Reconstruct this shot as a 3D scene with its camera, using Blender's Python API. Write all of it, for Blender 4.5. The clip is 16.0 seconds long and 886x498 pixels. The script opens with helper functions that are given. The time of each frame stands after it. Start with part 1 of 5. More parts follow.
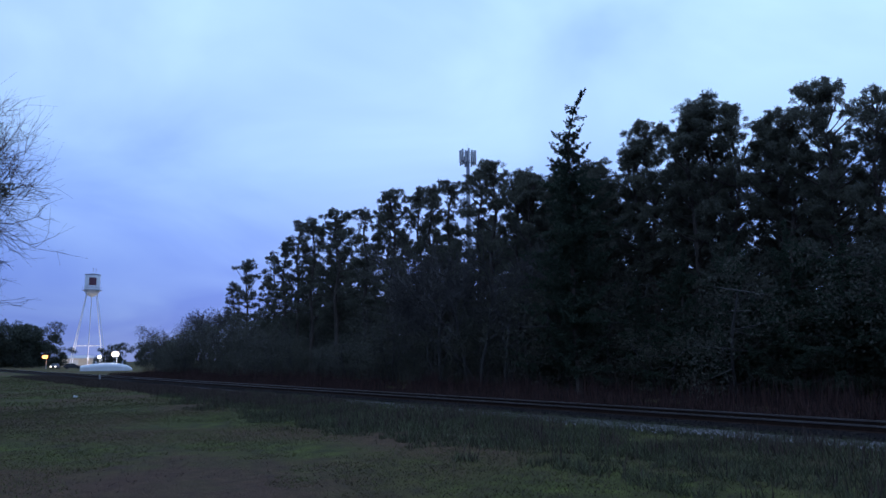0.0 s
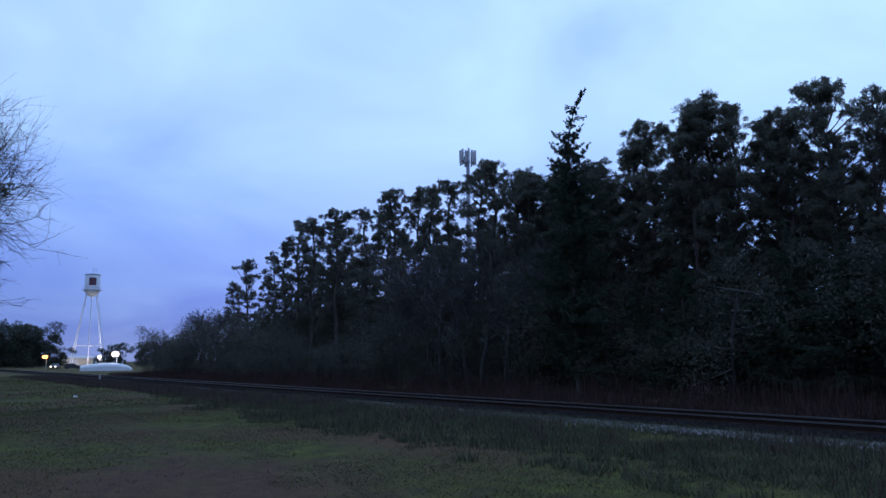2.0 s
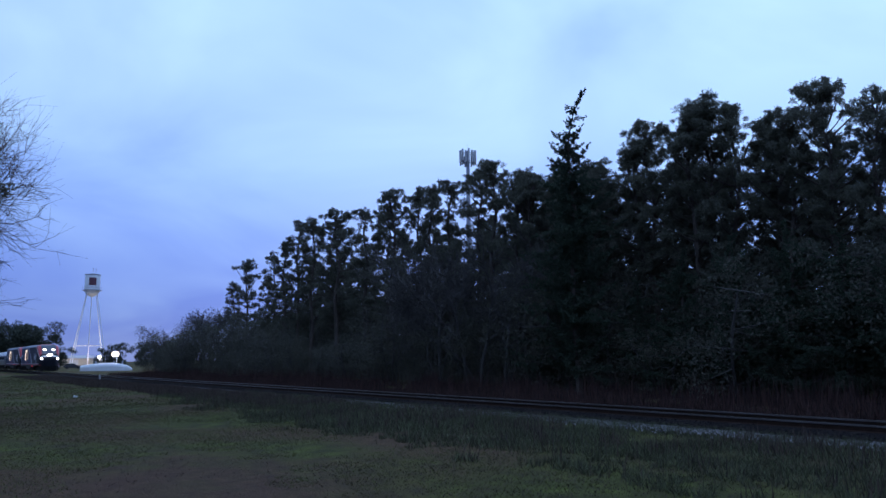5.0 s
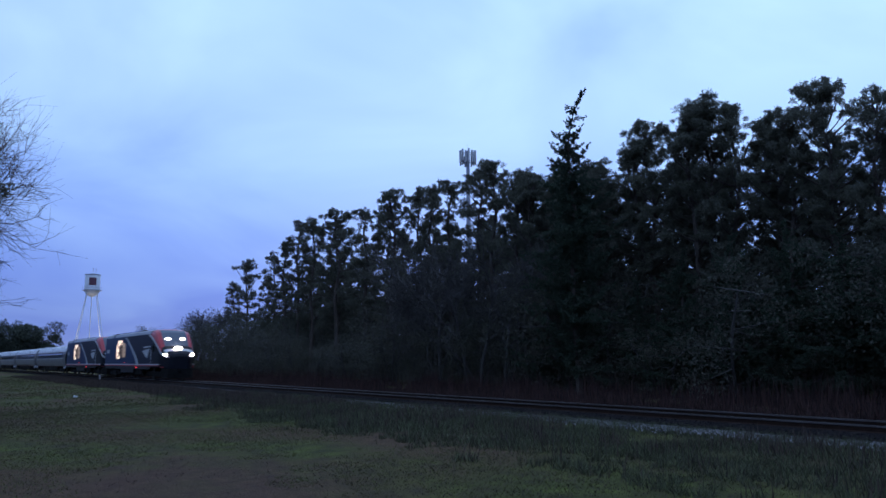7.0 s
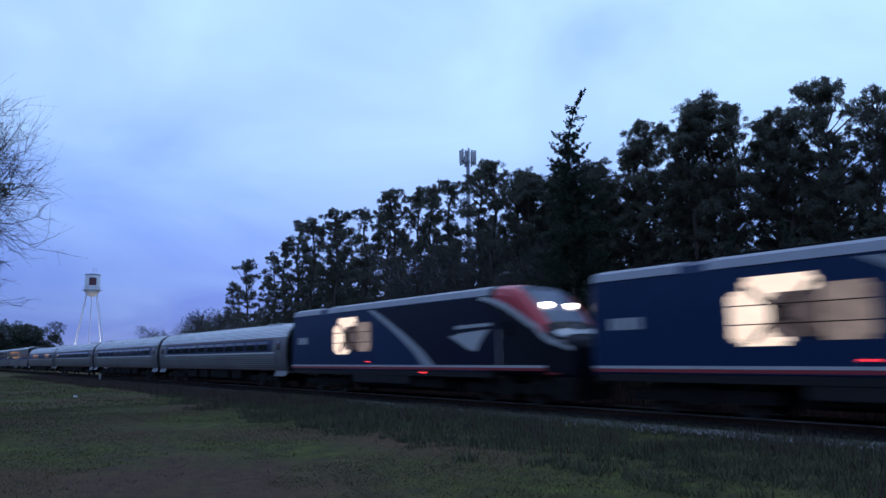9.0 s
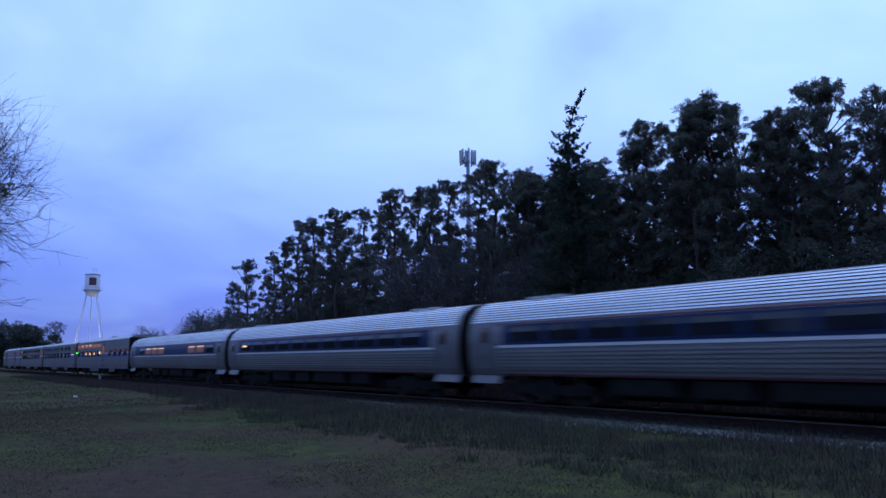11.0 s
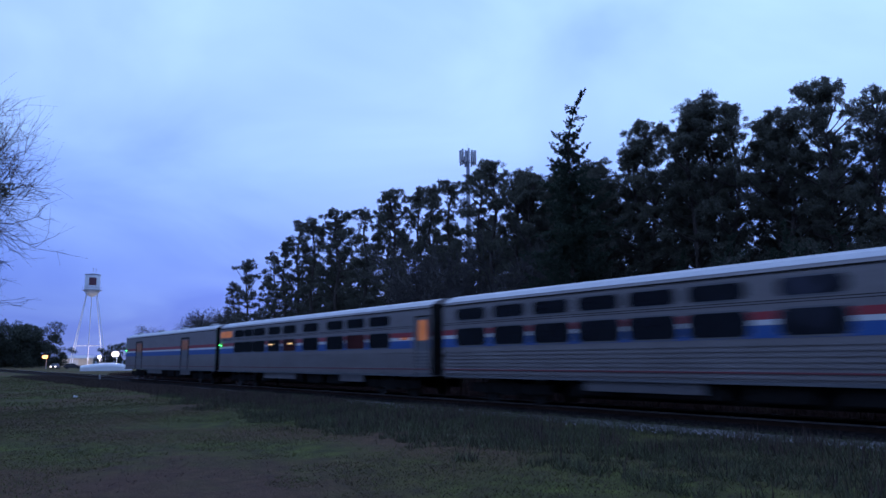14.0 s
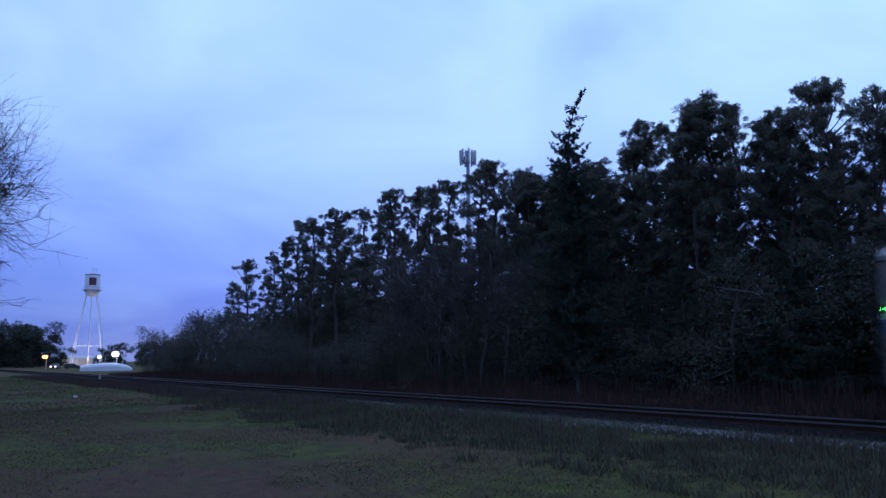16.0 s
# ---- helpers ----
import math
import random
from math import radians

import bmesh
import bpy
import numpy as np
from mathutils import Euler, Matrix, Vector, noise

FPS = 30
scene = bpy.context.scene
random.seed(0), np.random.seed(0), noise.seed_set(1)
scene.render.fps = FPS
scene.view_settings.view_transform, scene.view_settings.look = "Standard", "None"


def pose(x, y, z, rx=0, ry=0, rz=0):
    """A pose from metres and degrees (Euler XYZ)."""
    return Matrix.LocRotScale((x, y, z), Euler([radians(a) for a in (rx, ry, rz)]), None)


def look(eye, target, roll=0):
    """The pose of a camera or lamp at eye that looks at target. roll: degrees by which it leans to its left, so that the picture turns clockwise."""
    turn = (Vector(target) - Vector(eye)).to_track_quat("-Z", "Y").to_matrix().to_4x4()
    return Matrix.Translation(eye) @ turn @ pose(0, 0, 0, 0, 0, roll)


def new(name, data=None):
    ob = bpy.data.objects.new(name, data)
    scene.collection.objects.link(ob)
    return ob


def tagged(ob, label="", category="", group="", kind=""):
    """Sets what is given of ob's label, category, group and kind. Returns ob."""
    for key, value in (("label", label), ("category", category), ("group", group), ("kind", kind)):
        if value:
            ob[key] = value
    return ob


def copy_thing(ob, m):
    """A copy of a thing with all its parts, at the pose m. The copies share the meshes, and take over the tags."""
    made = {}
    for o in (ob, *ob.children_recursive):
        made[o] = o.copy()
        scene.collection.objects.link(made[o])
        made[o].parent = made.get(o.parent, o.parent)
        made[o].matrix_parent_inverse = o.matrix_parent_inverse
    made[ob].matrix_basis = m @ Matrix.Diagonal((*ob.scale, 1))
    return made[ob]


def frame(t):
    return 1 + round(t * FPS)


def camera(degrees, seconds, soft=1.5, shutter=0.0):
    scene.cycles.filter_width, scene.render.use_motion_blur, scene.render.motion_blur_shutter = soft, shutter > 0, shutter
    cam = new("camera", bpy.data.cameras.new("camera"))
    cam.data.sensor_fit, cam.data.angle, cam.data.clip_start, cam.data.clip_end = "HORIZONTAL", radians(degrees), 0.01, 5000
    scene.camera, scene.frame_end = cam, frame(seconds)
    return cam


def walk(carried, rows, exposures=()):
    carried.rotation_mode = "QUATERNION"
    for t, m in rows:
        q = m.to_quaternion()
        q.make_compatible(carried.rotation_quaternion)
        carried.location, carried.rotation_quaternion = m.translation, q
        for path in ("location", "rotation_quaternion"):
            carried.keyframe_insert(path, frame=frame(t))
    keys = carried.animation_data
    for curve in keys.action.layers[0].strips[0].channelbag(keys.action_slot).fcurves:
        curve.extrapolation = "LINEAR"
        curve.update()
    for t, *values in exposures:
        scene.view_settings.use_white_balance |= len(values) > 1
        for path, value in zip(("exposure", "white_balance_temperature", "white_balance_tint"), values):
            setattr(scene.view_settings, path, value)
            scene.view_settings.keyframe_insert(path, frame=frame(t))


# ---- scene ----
# ---- camera ----
RAIL = 0.25            # rail head above the grass
TRACK = 19.43          # track centre, metres from the camera
EYE = (0.0, 0.0, 1.90)
AIM = (-79.22, 59.17, 16.87)
cam = camera(62.9, 16.0, soft=1.5, shutter=0.5)
walk(cam, [(0.0, look(EYE, AIM, -0.46)), (16.0, look(EYE, AIM, -0.46))],
     exposures=[(0.0, 0.05, 5950, 25), (9.0, 0.05, 5950, 25), (11.5, 0.01, 5400, 37), (16.0, -0.02, 5540, 34)])

# ---- world, sun, exposure ----


def make_world():
    w = bpy.data.worlds.new("dusk_sky")
    scene.world = w
    w.use_nodes = True
    nt = w.node_tree
    nt.nodes.clear()
    N, L = nt.nodes.new, nt.links.new
    out, bg = N("ShaderNodeOutputWorld"), N("ShaderNodeBackground")
    sky = N("ShaderNodeTexSky")
    sky.sky_type, sky.sun_disc = "NISHITA", False
    sky.sun_elevation, sky.sun_rotation = radians(14), radians(-53)
    sky.dust_density, sky.ozone_density = 0.3, 3.0
    co = N("ShaderNodeTexCoord")
    sep = N("ShaderNodeSeparateXYZ")
    L(co.outputs["Generated"], sep.inputs[0])
    # clouds lie in a flat layer: project the direction on a plane overhead
    add = N("ShaderNodeMath"); add.operation = "ADD"; add.inputs[1].default_value = 0.22
    L(sep.outputs[2], add.inputs[0])
    mx = N("ShaderNodeMath"); mx.operation = "MAXIMUM"; mx.inputs[1].default_value = 0.08
    L(add.outputs[0], mx.inputs[0])
    dx = N("ShaderNodeMath"); dx.operation = "DIVIDE"
    dy = N("ShaderNodeMath"); dy.operation = "DIVIDE"
    L(sep.outputs[0], dx.inputs[0]); L(mx.outputs[0], dx.inputs[1])
    L(sep.outputs[1], dy.inputs[0]); L(mx.outputs[0], dy.inputs[1])
    flat = N("ShaderNodeCombineXYZ")
    L(dx.outputs[0], flat.inputs[0]); L(dy.outputs[0], flat.inputs[1])
    big = N("ShaderNodeTexNoise")
    big.inputs["Scale"].default_value, big.inputs["Detail"].default_value = 1.15, 5
    big.inputs["Roughness"].default_value, big.inputs["Distortion"].default_value = 0.45, 0.7
    shift = N("ShaderNodeVectorMath"); shift.operation = "ADD"; shift.inputs[1].default_value = (6.4, -2.2, 0.0)
    L(flat.outputs[0], shift.inputs[0]); L(shift.outputs[0], big.inputs["Vector"])
    # height gradient: lavender near the horizon, pale cyan above
    grad = N("ShaderNodeValToRGB")
    L(sep.outputs[2], grad.inputs[0])
    e = grad.color_ramp.elements
    e[0].position, e[0].color = 0.0, (0.142, 0.235, 0.53, 1)
    e[1].position, e[1].color = 0.55, (0.42, 0.68, 1.02, 1)
    m = grad.color_ramp.elements.new(0.10); m.color = (0.195, 0.328, 0.72, 1)
    m = grad.color_ramp.elements.new(0.24); m.color = (0.32, 0.54, 0.96, 1)
    m = grad.color_ramp.elements.new(0.38); m.color = (0.43, 0.69, 1.03, 1)
    ramp = N("ShaderNodeValToRGB")
    L(big.outputs["Fac"], ramp.inputs[0])
    e = ramp.color_ramp.elements
    e[0].position, e[0].color = 0.36, (0.82, 0.86, 1.0, 1)
    e[1].position, e[1].color = 0.64, (1.24, 1.22, 1.10, 1)
    mul = N("ShaderNodeMix"); mul.data_type, mul.blend_type = "RGBA", "MULTIPLY"
    mul.inputs[0].default_value = 1.0
    L(grad.outputs[0], mul.inputs[6]); L(ramp.outputs[0], mul.inputs[7])
    soft = N("ShaderNodeMix"); soft.data_type, soft.blend_type = "RGBA", "ADD"
    soft.inputs[0].default_value = 0.006
    L(mul.outputs[2], soft.inputs[6]); L(sky.outputs[0], soft.inputs[7])
    # the twilight glow stands over the wood; the sky behind the camera is darker
    dot = N("ShaderNodeVectorMath"); dot.operation = "DOT_PRODUCT"
    dot.inputs[1].default_value = (-0.79, 0.61, 0.0)
    L(co.outputs["Generated"], dot.inputs[0])
    side = N("ShaderNodeMapRange"); side.interpolation_type = "SMOOTHSTEP"
    side.inputs[1].default_value, side.inputs[2].default_value = -0.5, 0.62
    side.inputs[3].default_value, side.inputs[4].default_value = 0.84, 1.0
    L(dot.outputs["Value"], side.inputs[0])
    dot2 = N("ShaderNodeVectorMath"); dot2.operation = "DOT_PRODUCT"
    dot2.inputs[1].default_value = (-0.60, -0.80, 0.0)
    L(co.outputs["Generated"], dot2.inputs[0])
    dim = N("ShaderNodeMapRange"); dim.interpolation_type = "SMOOTHSTEP"
    dim.inputs[1].default_value, dim.inputs[2].default_value = 0.05, 0.62
    dim.inputs[3].default_value, dim.inputs[4].default_value = 1.0, 0.85
    L(dot2.outputs["Value"], dim.inputs[0])
    both_ways = N("ShaderNodeMath"); both_ways.operation = "MULTIPLY"
    L(side.outputs[0], both_ways.inputs[0]); L(dim.outputs[0], both_ways.inputs[1])
    L(soft.outputs[2], bg.inputs[0])
    L(both_ways.outputs[0], bg.inputs[1])
    L(bg.outputs[0], out.inputs[0])


make_world()
sun = new("sun", bpy.data.lights.new("sun", "SUN"))
sun.data.energy, sun.data.angle, sun.data.color = 0.10, radians(40), (0.85, 0.92, 1.0)
sun.matrix_world = look((-79, 61, 60), (0, 0, 0))

# ---- materials ----


def mat(name, a, b=None, rough=0.6, metal=0.0, scale=6.0, fine=60.0, bump=0.15, dist=0.01, emit=0.0, island=0.0, spec=0.5, stretch=(1, 1, 1), thin=0.0):
    """A surface in two colours, mottled at two scales, with fine relief."""
    m = bpy.data.materials.new(name)
    m.use_nodes = True
    nt = m.node_tree
    N, L = nt.nodes.new, nt.links.new
    bs = nt.nodes["Principled BSDF"]
    b = b or tuple(c * 0.7 for c in a)
    co = N("ShaderNodeTexCoord")
    mp = N("ShaderNodeMapping"); mp.inputs["Scale"].default_value = stretch
    L(co.outputs["Object"], mp.inputs[0])
    n1, n2 = N("ShaderNodeTexNoise"), N("ShaderNodeTexNoise")
    n1.inputs["Scale"].default_value, n1.inputs["Detail"].default_value = scale, 6
    n2.inputs["Scale"].default_value, n2.inputs["Detail"].default_value = fine, 3
    L(mp.outputs[0], n1.inputs["Vector"]); L(mp.outputs[0], n2.inputs["Vector"])
    av = N("ShaderNodeMath"); av.operation = "MULTIPLY_ADD"; av.inputs[1].default_value = 0.4
    half = N("ShaderNodeMath"); half.operation = "MULTIPLY"; half.inputs[1].default_value = 0.6
    L(n1.outputs["Fac"], half.inputs[0]); L(n2.outputs["Fac"], av.inputs[0]); L(half.outputs[0], av.inputs[2])
    fac = av.outputs[0]
    if island:
        geo = N("ShaderNodeNewGeometry")
        ia = N("ShaderNodeMath"); ia.operation = "MULTIPLY_ADD"; ia.inputs[1].default_value = island
        sub = N("ShaderNodeMath"); sub.operation = "SUBTRACT"; sub.inputs[1].default_value = 0.5
        L(geo.outputs["Random Per Island"], sub.inputs[0]); L(sub.outputs[0], ia.inputs[0]); L(fac, ia.inputs[2])
        fac = ia.outputs[0]
    rp = N("ShaderNodeValToRGB")
    rp.color_ramp.elements[0].position, rp.color_ramp.elements[1].position = 0.32, 0.68
    rp.color_ramp.elements[0].color, rp.color_ramp.elements[1].color = (*b, 1), (*a, 1)
    L(fac, rp.inputs[0])
    L(rp.outputs[0], bs.inputs["Base Color"])
    bs.inputs["Roughness"].default_value, bs.inputs["Metallic"].default_value = rough, metal
    bs.inputs["Specular IOR Level"].default_value = spec
    if bump:
        bp = N("ShaderNodeBump"); bp.inputs["Strength"].default_value, bp.inputs["Distance"].default_value = bump, dist
        L(n2.outputs["Fac"], bp.inputs["Height"]); L(bp.outputs[0], bs.inputs["Normal"])
    if thin:
        tr, mx = N("ShaderNodeBsdfTranslucent"), N("ShaderNodeMixShader")
        L(rp.outputs[0], tr.inputs["Color"])
        mx.inputs[0].default_value = thin
        L(bs.outputs[0], mx.inputs[1]); L(tr.outputs[0], mx.inputs[2])
        L(mx.outputs[0], nt.nodes["Material Output"].inputs["Surface"])
    if emit:
        L(rp.outputs[0], bs.inputs["Emission Color"])
        bs.inputs["Emission Strength"].default_value = emit * 1.2
        nt.links.remove(bs.inputs["Base Color"].links[0])
        bs.inputs["Base Color"].default_value = (0.03, 0.03, 0.03, 1)
    return m


M = {
    "rail": mat("rail_steel", (0.24, 0.215, 0.21), (0.16, 0.145, 0.14), 0.42, 0.8, 3, 80, 0.05),
    "rail_web": mat("rusty_rail", (0.045, 0.026, 0.020), (0.025, 0.016, 0.012), 0.9, spec=0.05),
    "tie": mat("creosoted_timber", (0.030, 0.024, 0.021), (0.015, 0.012, 0.011), 0.85, 0, 4, 40, 0.5, stretch=(6, 1, 1), spec=0.03),
    "ballast": mat("dark_ballast", (0.019, 0.015, 0.015), (0.009, 0.008, 0.008), 0.9, 0, 14, 30, 0.9, 0.05, spec=0.03),
    "stone": mat("ballast_stone", (0.032, 0.026, 0.026), (0.011, 0.010, 0.010), 0.9, 0, 3, 30, 0.4, 0.02, island=0.9, spec=0.03),
    "pale_stone": mat("pale_gravel", (0.30, 0.28, 0.285), (0.10, 0.094, 0.095), 0.9, 0, 3, 30, 0.4, 0.02, island=0.9, spec=0.03),
    "bark": mat("pine_bark", (0.10, 0.075, 0.06), (0.045, 0.035, 0.03), 0.9, 0, 3, 18, 0.8, 0.05, stretch=(1, 1, 0.3)),
    "grey_bark": mat("grey_bark", (0.085, 0.076, 0.072), (0.045, 0.04, 0.038), 0.9, 0, 3, 18, 0.6, 0.03, stretch=(1, 1, 0.3)),
    "needle": mat("pine_needles", (0.158, 0.158, 0.118), (0.100, 0.102, 0.082), 0.65, 0, 0.5, 3, 0, spec=0.08, island=0.35, thin=0.42),
    "cedar": mat("cedar_foliage", (0.075, 0.098, 0.065), (0.043, 0.057, 0.043), 0.7, 0, 0.6, 3, 0, spec=0.08, island=0.35, thin=0.35),
    "leaf": mat("dark_evergreen_leaves", (0.118, 0.114, 0.088), (0.074, 0.074, 0.060), 0.55, 0, 0.35, 2, 0, spec=0.08, island=0.2, thin=0.35),
    "dry_leaf": mat("olive_vine_leaves", (0.122, 0.116, 0.084), (0.076, 0.075, 0.058), 0.6, 0, 0.4, 2, 0, spec=0.08, island=0.2, thin=0.35),
    "far_leaf": mat("distant_foliage", (0.078, 0.088, 0.062), (0.047, 0.055, 0.042), 0.7, 0, 0.2, 1, 0, spec=0.08, island=0.7),
    "sedge": mat("dead_broomsedge", (0.082, 0.044, 0.037), (0.026, 0.017, 0.017), 0.85, 0, 0.5, 4, 0, spec=0.08, island=0.9),
    "silver": mat("stainless_steel", (0.60, 0.59, 0.58), (0.50, 0.49, 0.48), 0.36, 0.85, 1.2, 9, 0.03, stretch=(0.3, 1, 1)),
    # one steel with light painted in: skylit roof ribs, shaded side ribs and grooves
    "flute_skylit": mat("skylit_stainless_flutes", (0.86, 0.86, 0.88), (0.74, 0.74, 0.76), 0.42, 0.5, 1.2, 9, 0.03, stretch=(0.3, 1, 1)),
    "flute_shaded": mat("shaded_stainless_flutes", (0.40, 0.385, 0.38), (0.31, 0.295, 0.29), 0.45, 0.6, 1.2, 9, 0.03, stretch=(0.3, 1, 1)),
    "silver_shaded": mat("shaded_stainless_steel", (0.27, 0.26, 0.265), (0.20, 0.19, 0.195), 0.5, 0.6, 1.2, 9, 0.03, stretch=(0.3, 1, 1)),
    "silver_paint": mat("grey_silver_paint", (0.275, 0.25, 0.248), (0.205, 0.182, 0.18), 0.5, 0.3, 1.2, 9, 0.03, stretch=(0.4, 1, 1)),
    "roof_grey": mat("pale_roof_paint", (0.54, 0.54, 0.55), (0.42, 0.42, 0.43), 0.5, 0.3, 1.5, 12, 0.03),
    "under": mat("dark_underframe", (0.030, 0.028, 0.027), (0.014, 0.013, 0.013), 0.8, 0.2, 3, 30, 0.3, spec=0.03),
    "wheel": mat("wheel_steel", (0.12, 0.11, 0.105), (0.05, 0.045, 0.042), 0.5, 0.7, 4, 40, 0.1),
    "rubber": mat("black_diaphragm_rubber", (0.02, 0.02, 0.021), (0.011, 0.011, 0.012), 0.8),
    "glass": mat("dark_window_glass", (0.018, 0.020, 0.026), (0.012, 0.013, 0.018), 0.08, 0, 1, 8, 0),
    "red_glass": mat("curtained_window", (0.10, 0.030, 0.030), (0.05, 0.016, 0.018), 0.12, 0, 1.5, 8, 0),
    "band_blue": mat("dark_blue_window_band", (0.015, 0.029, 0.092), (0.010, 0.020, 0.066), 0.45, 0.0, 1, 10, 0.02, spec=0.2),
    "navy": mat("navy_body_paint", (0.005, 0.007, 0.027), (0.003, 0.005, 0.019), 0.45, 0.0, 1, 10, 0.02, spec=0.22),
    "blue": mat("blue_body_paint", (0.0095, 0.031, 0.094), (0.007, 0.024, 0.076), 0.42, 0.0, 1, 10, 0.02, spec=0.25),
    "red": mat("red_paint", (0.55, 0.045, 0.055), (0.45, 0.035, 0.045), 0.35, 0, 1, 10, 0.02),
    "stripe_red": mat("red_stripe", (0.37, 0.040, 0.050), (0.30, 0.032, 0.042), 0.45, 0, 1, 10, 0.02),
    "stripe_blue": mat("blue_stripe", (0.040, 0.12, 0.37), (0.032, 0.095, 0.30), 0.45, 0, 1, 10, 0.02),
    "white": mat("white_paint", (0.74, 0.74, 0.75), (0.62, 0.62, 0.63), 0.4, 0, 2, 15, 0.02),
    "grey_white": mat("weathered_white_paint", (0.55, 0.55, 0.56), (0.42, 0.42, 0.43), 0.45, 0, 2, 15, 0.02),
    "skirt": mat("grey_side_skirt", (0.20, 0.20, 0.21), (0.13, 0.13, 0.14), 0.5, 0.3, 2, 15, 0.05),
    "warm": mat("warm_lit_window", (1.0, 0.40, 0.09), (0.50, 0.15, 0.03), 0.3, 0, 1.9, 6, 0, emit=0.27),
    "dark_skirt": mat("dark_side_sill", (0.030, 0.028, 0.030), (0.019, 0.018, 0.019), 0.6, 0.2, 2, 15, 0.05, spec=0.2),
    "nose_black": mat("black_nose_paint", (0.007, 0.008, 0.016), (0.005, 0.005, 0.010), 0.5, 0.0, 1, 10, 0.02, spec=0.2),
    # the sky's reflection is put into this glass's base colour
    "screen": mat("sky_grey_windscreen_glass", (0.10, 0.115, 0.15), (0.08, 0.09, 0.12), 0.15, 0, 1, 8, 0),
    "engine_dark": mat("shadowed_engine_room", (0.26, 0.20, 0.16), (0.14, 0.10, 0.08), 0.5, 0, 2.5, 8, 0, emit=0.30),
    "loco_roof": mat("grey_roof_shoulder", (0.30, 0.30, 0.34), (0.23, 0.23, 0.26), 0.5, 0.2, 1.5, 12, 0.03),
    "band_grey": mat("pale_grey_band", (0.40, 0.41, 0.44), (0.32, 0.33, 0.36), 0.45, 0, 2, 15, 0.02),
    "end_grey": mat("dull_grey_end_panel", (0.19, 0.18, 0.185), (0.14, 0.13, 0.135), 0.5, 0.3, 2, 15, 0.04),
    "warm_bright": mat("yellow_lamp_strip", (1.0, 0.70, 0.28), (0.8, 0.5, 0.16), 0.3, 0, 1.6, 5, 0, emit=0.6),
    "warm_dim": mat("dim_orange_window", (0.62, 0.28, 0.10), (0.22, 0.09, 0.035), 0.3, 0, 2.0, 7, 0, emit=0.15),
    "dull_red": mat("dull_red_line", (0.22, 0.05, 0.06), (0.16, 0.04, 0.045), 0.5, 0, 1, 10, 0.02),
    "amber": mat("bright_interior_lamp", (1.0, 0.66, 0.22), (1.0, 0.58, 0.17), 0.3, 0, 1, 5, 0, emit=1.2),
    "engine_glow": mat("lit_engine_room", (1.0, 0.84, 0.60), (0.85, 0.66, 0.44), 0.5, 0, 1.6, 6, 0, emit=1.0),
    "engine_dim": mat("lit_engine_room_wall", (0.62, 0.50, 0.38), (0.30, 0.23, 0.17), 0.5, 0, 2.2, 6, 0, emit=0.34),
    "headlight": mat("headlight_glow", (1.0, 0.90, 0.70), (1.0, 0.86, 0.64), 0.2, 0, 1, 5, 0, emit=75),
    "lamp_off": mat("unlit_lamp_glass", (0.30, 0.30, 0.30), (0.2, 0.2, 0.2), 0.15),
    "numlight": mat("cab_lamp_glow", (1.0, 0.93, 0.78), (1.0, 0.90, 0.72), 0.2, 0, 1, 5, 0, emit=9),
    "red_light": mat("red_marker_glow", (1.0, 0.05, 0.06), (0.9, 0.04, 0.05), 0.3, 0, 1, 5, 0, emit=1.6),
    "sign_light": mat("white_sign_glow", (1.0, 0.95, 0.85), (0.95, 0.9, 0.8), 0.3, 0, 1, 5, 0, emit=1.3),
    "green_light": mat("green_marker_glow", (0.02, 1.0, 0.05), (0.02, 0.95, 0.045), 0.3, 0, 1, 5, 0, emit=14),
    "steel": mat("galvanised_steel", (0.45, 0.46, 0.48), (0.34, 0.35, 0.37), 0.5, 0.6, 2, 20, 0.05),
    "tower_white": mat("white_tower_paint", (0.84, 0.84, 0.85), (0.70, 0.70, 0.72), 0.55, 0, 0.6, 6, 0.03),
    "tower_grey": mat("grey_tower_steel", (0.36, 0.37, 0.42), (0.27, 0.28, 0.32), 0.6, 0.2, 0.6, 6, 0.03),
    "emblem": mat("faded_red_emblem", (0.16, 0.05, 0.07), (0.10, 0.035, 0.05), 0.6),
    "beige": mat("beige_metal_siding", (0.50, 0.44, 0.36), (0.38, 0.34, 0.28), 0.7, 0, 1, 8, 0.1),
    "sodium": mat("sodium_lamp_glow", (1.0, 0.34, 0.07), (1.0, 0.30, 0.05), 0.3, 0, 1, 5, 0, emit=3.6),
    "flood": mat("white_floodlight_glow", (1.0, 0.86, 0.62), (1.0, 0.82, 0.56), 0.3, 0, 1, 5, 0, emit=4),
    "car_paint": mat("dark_car_paint", (0.05, 0.05, 0.06), (0.03, 0.03, 0.035), 0.3, 0.3),
}


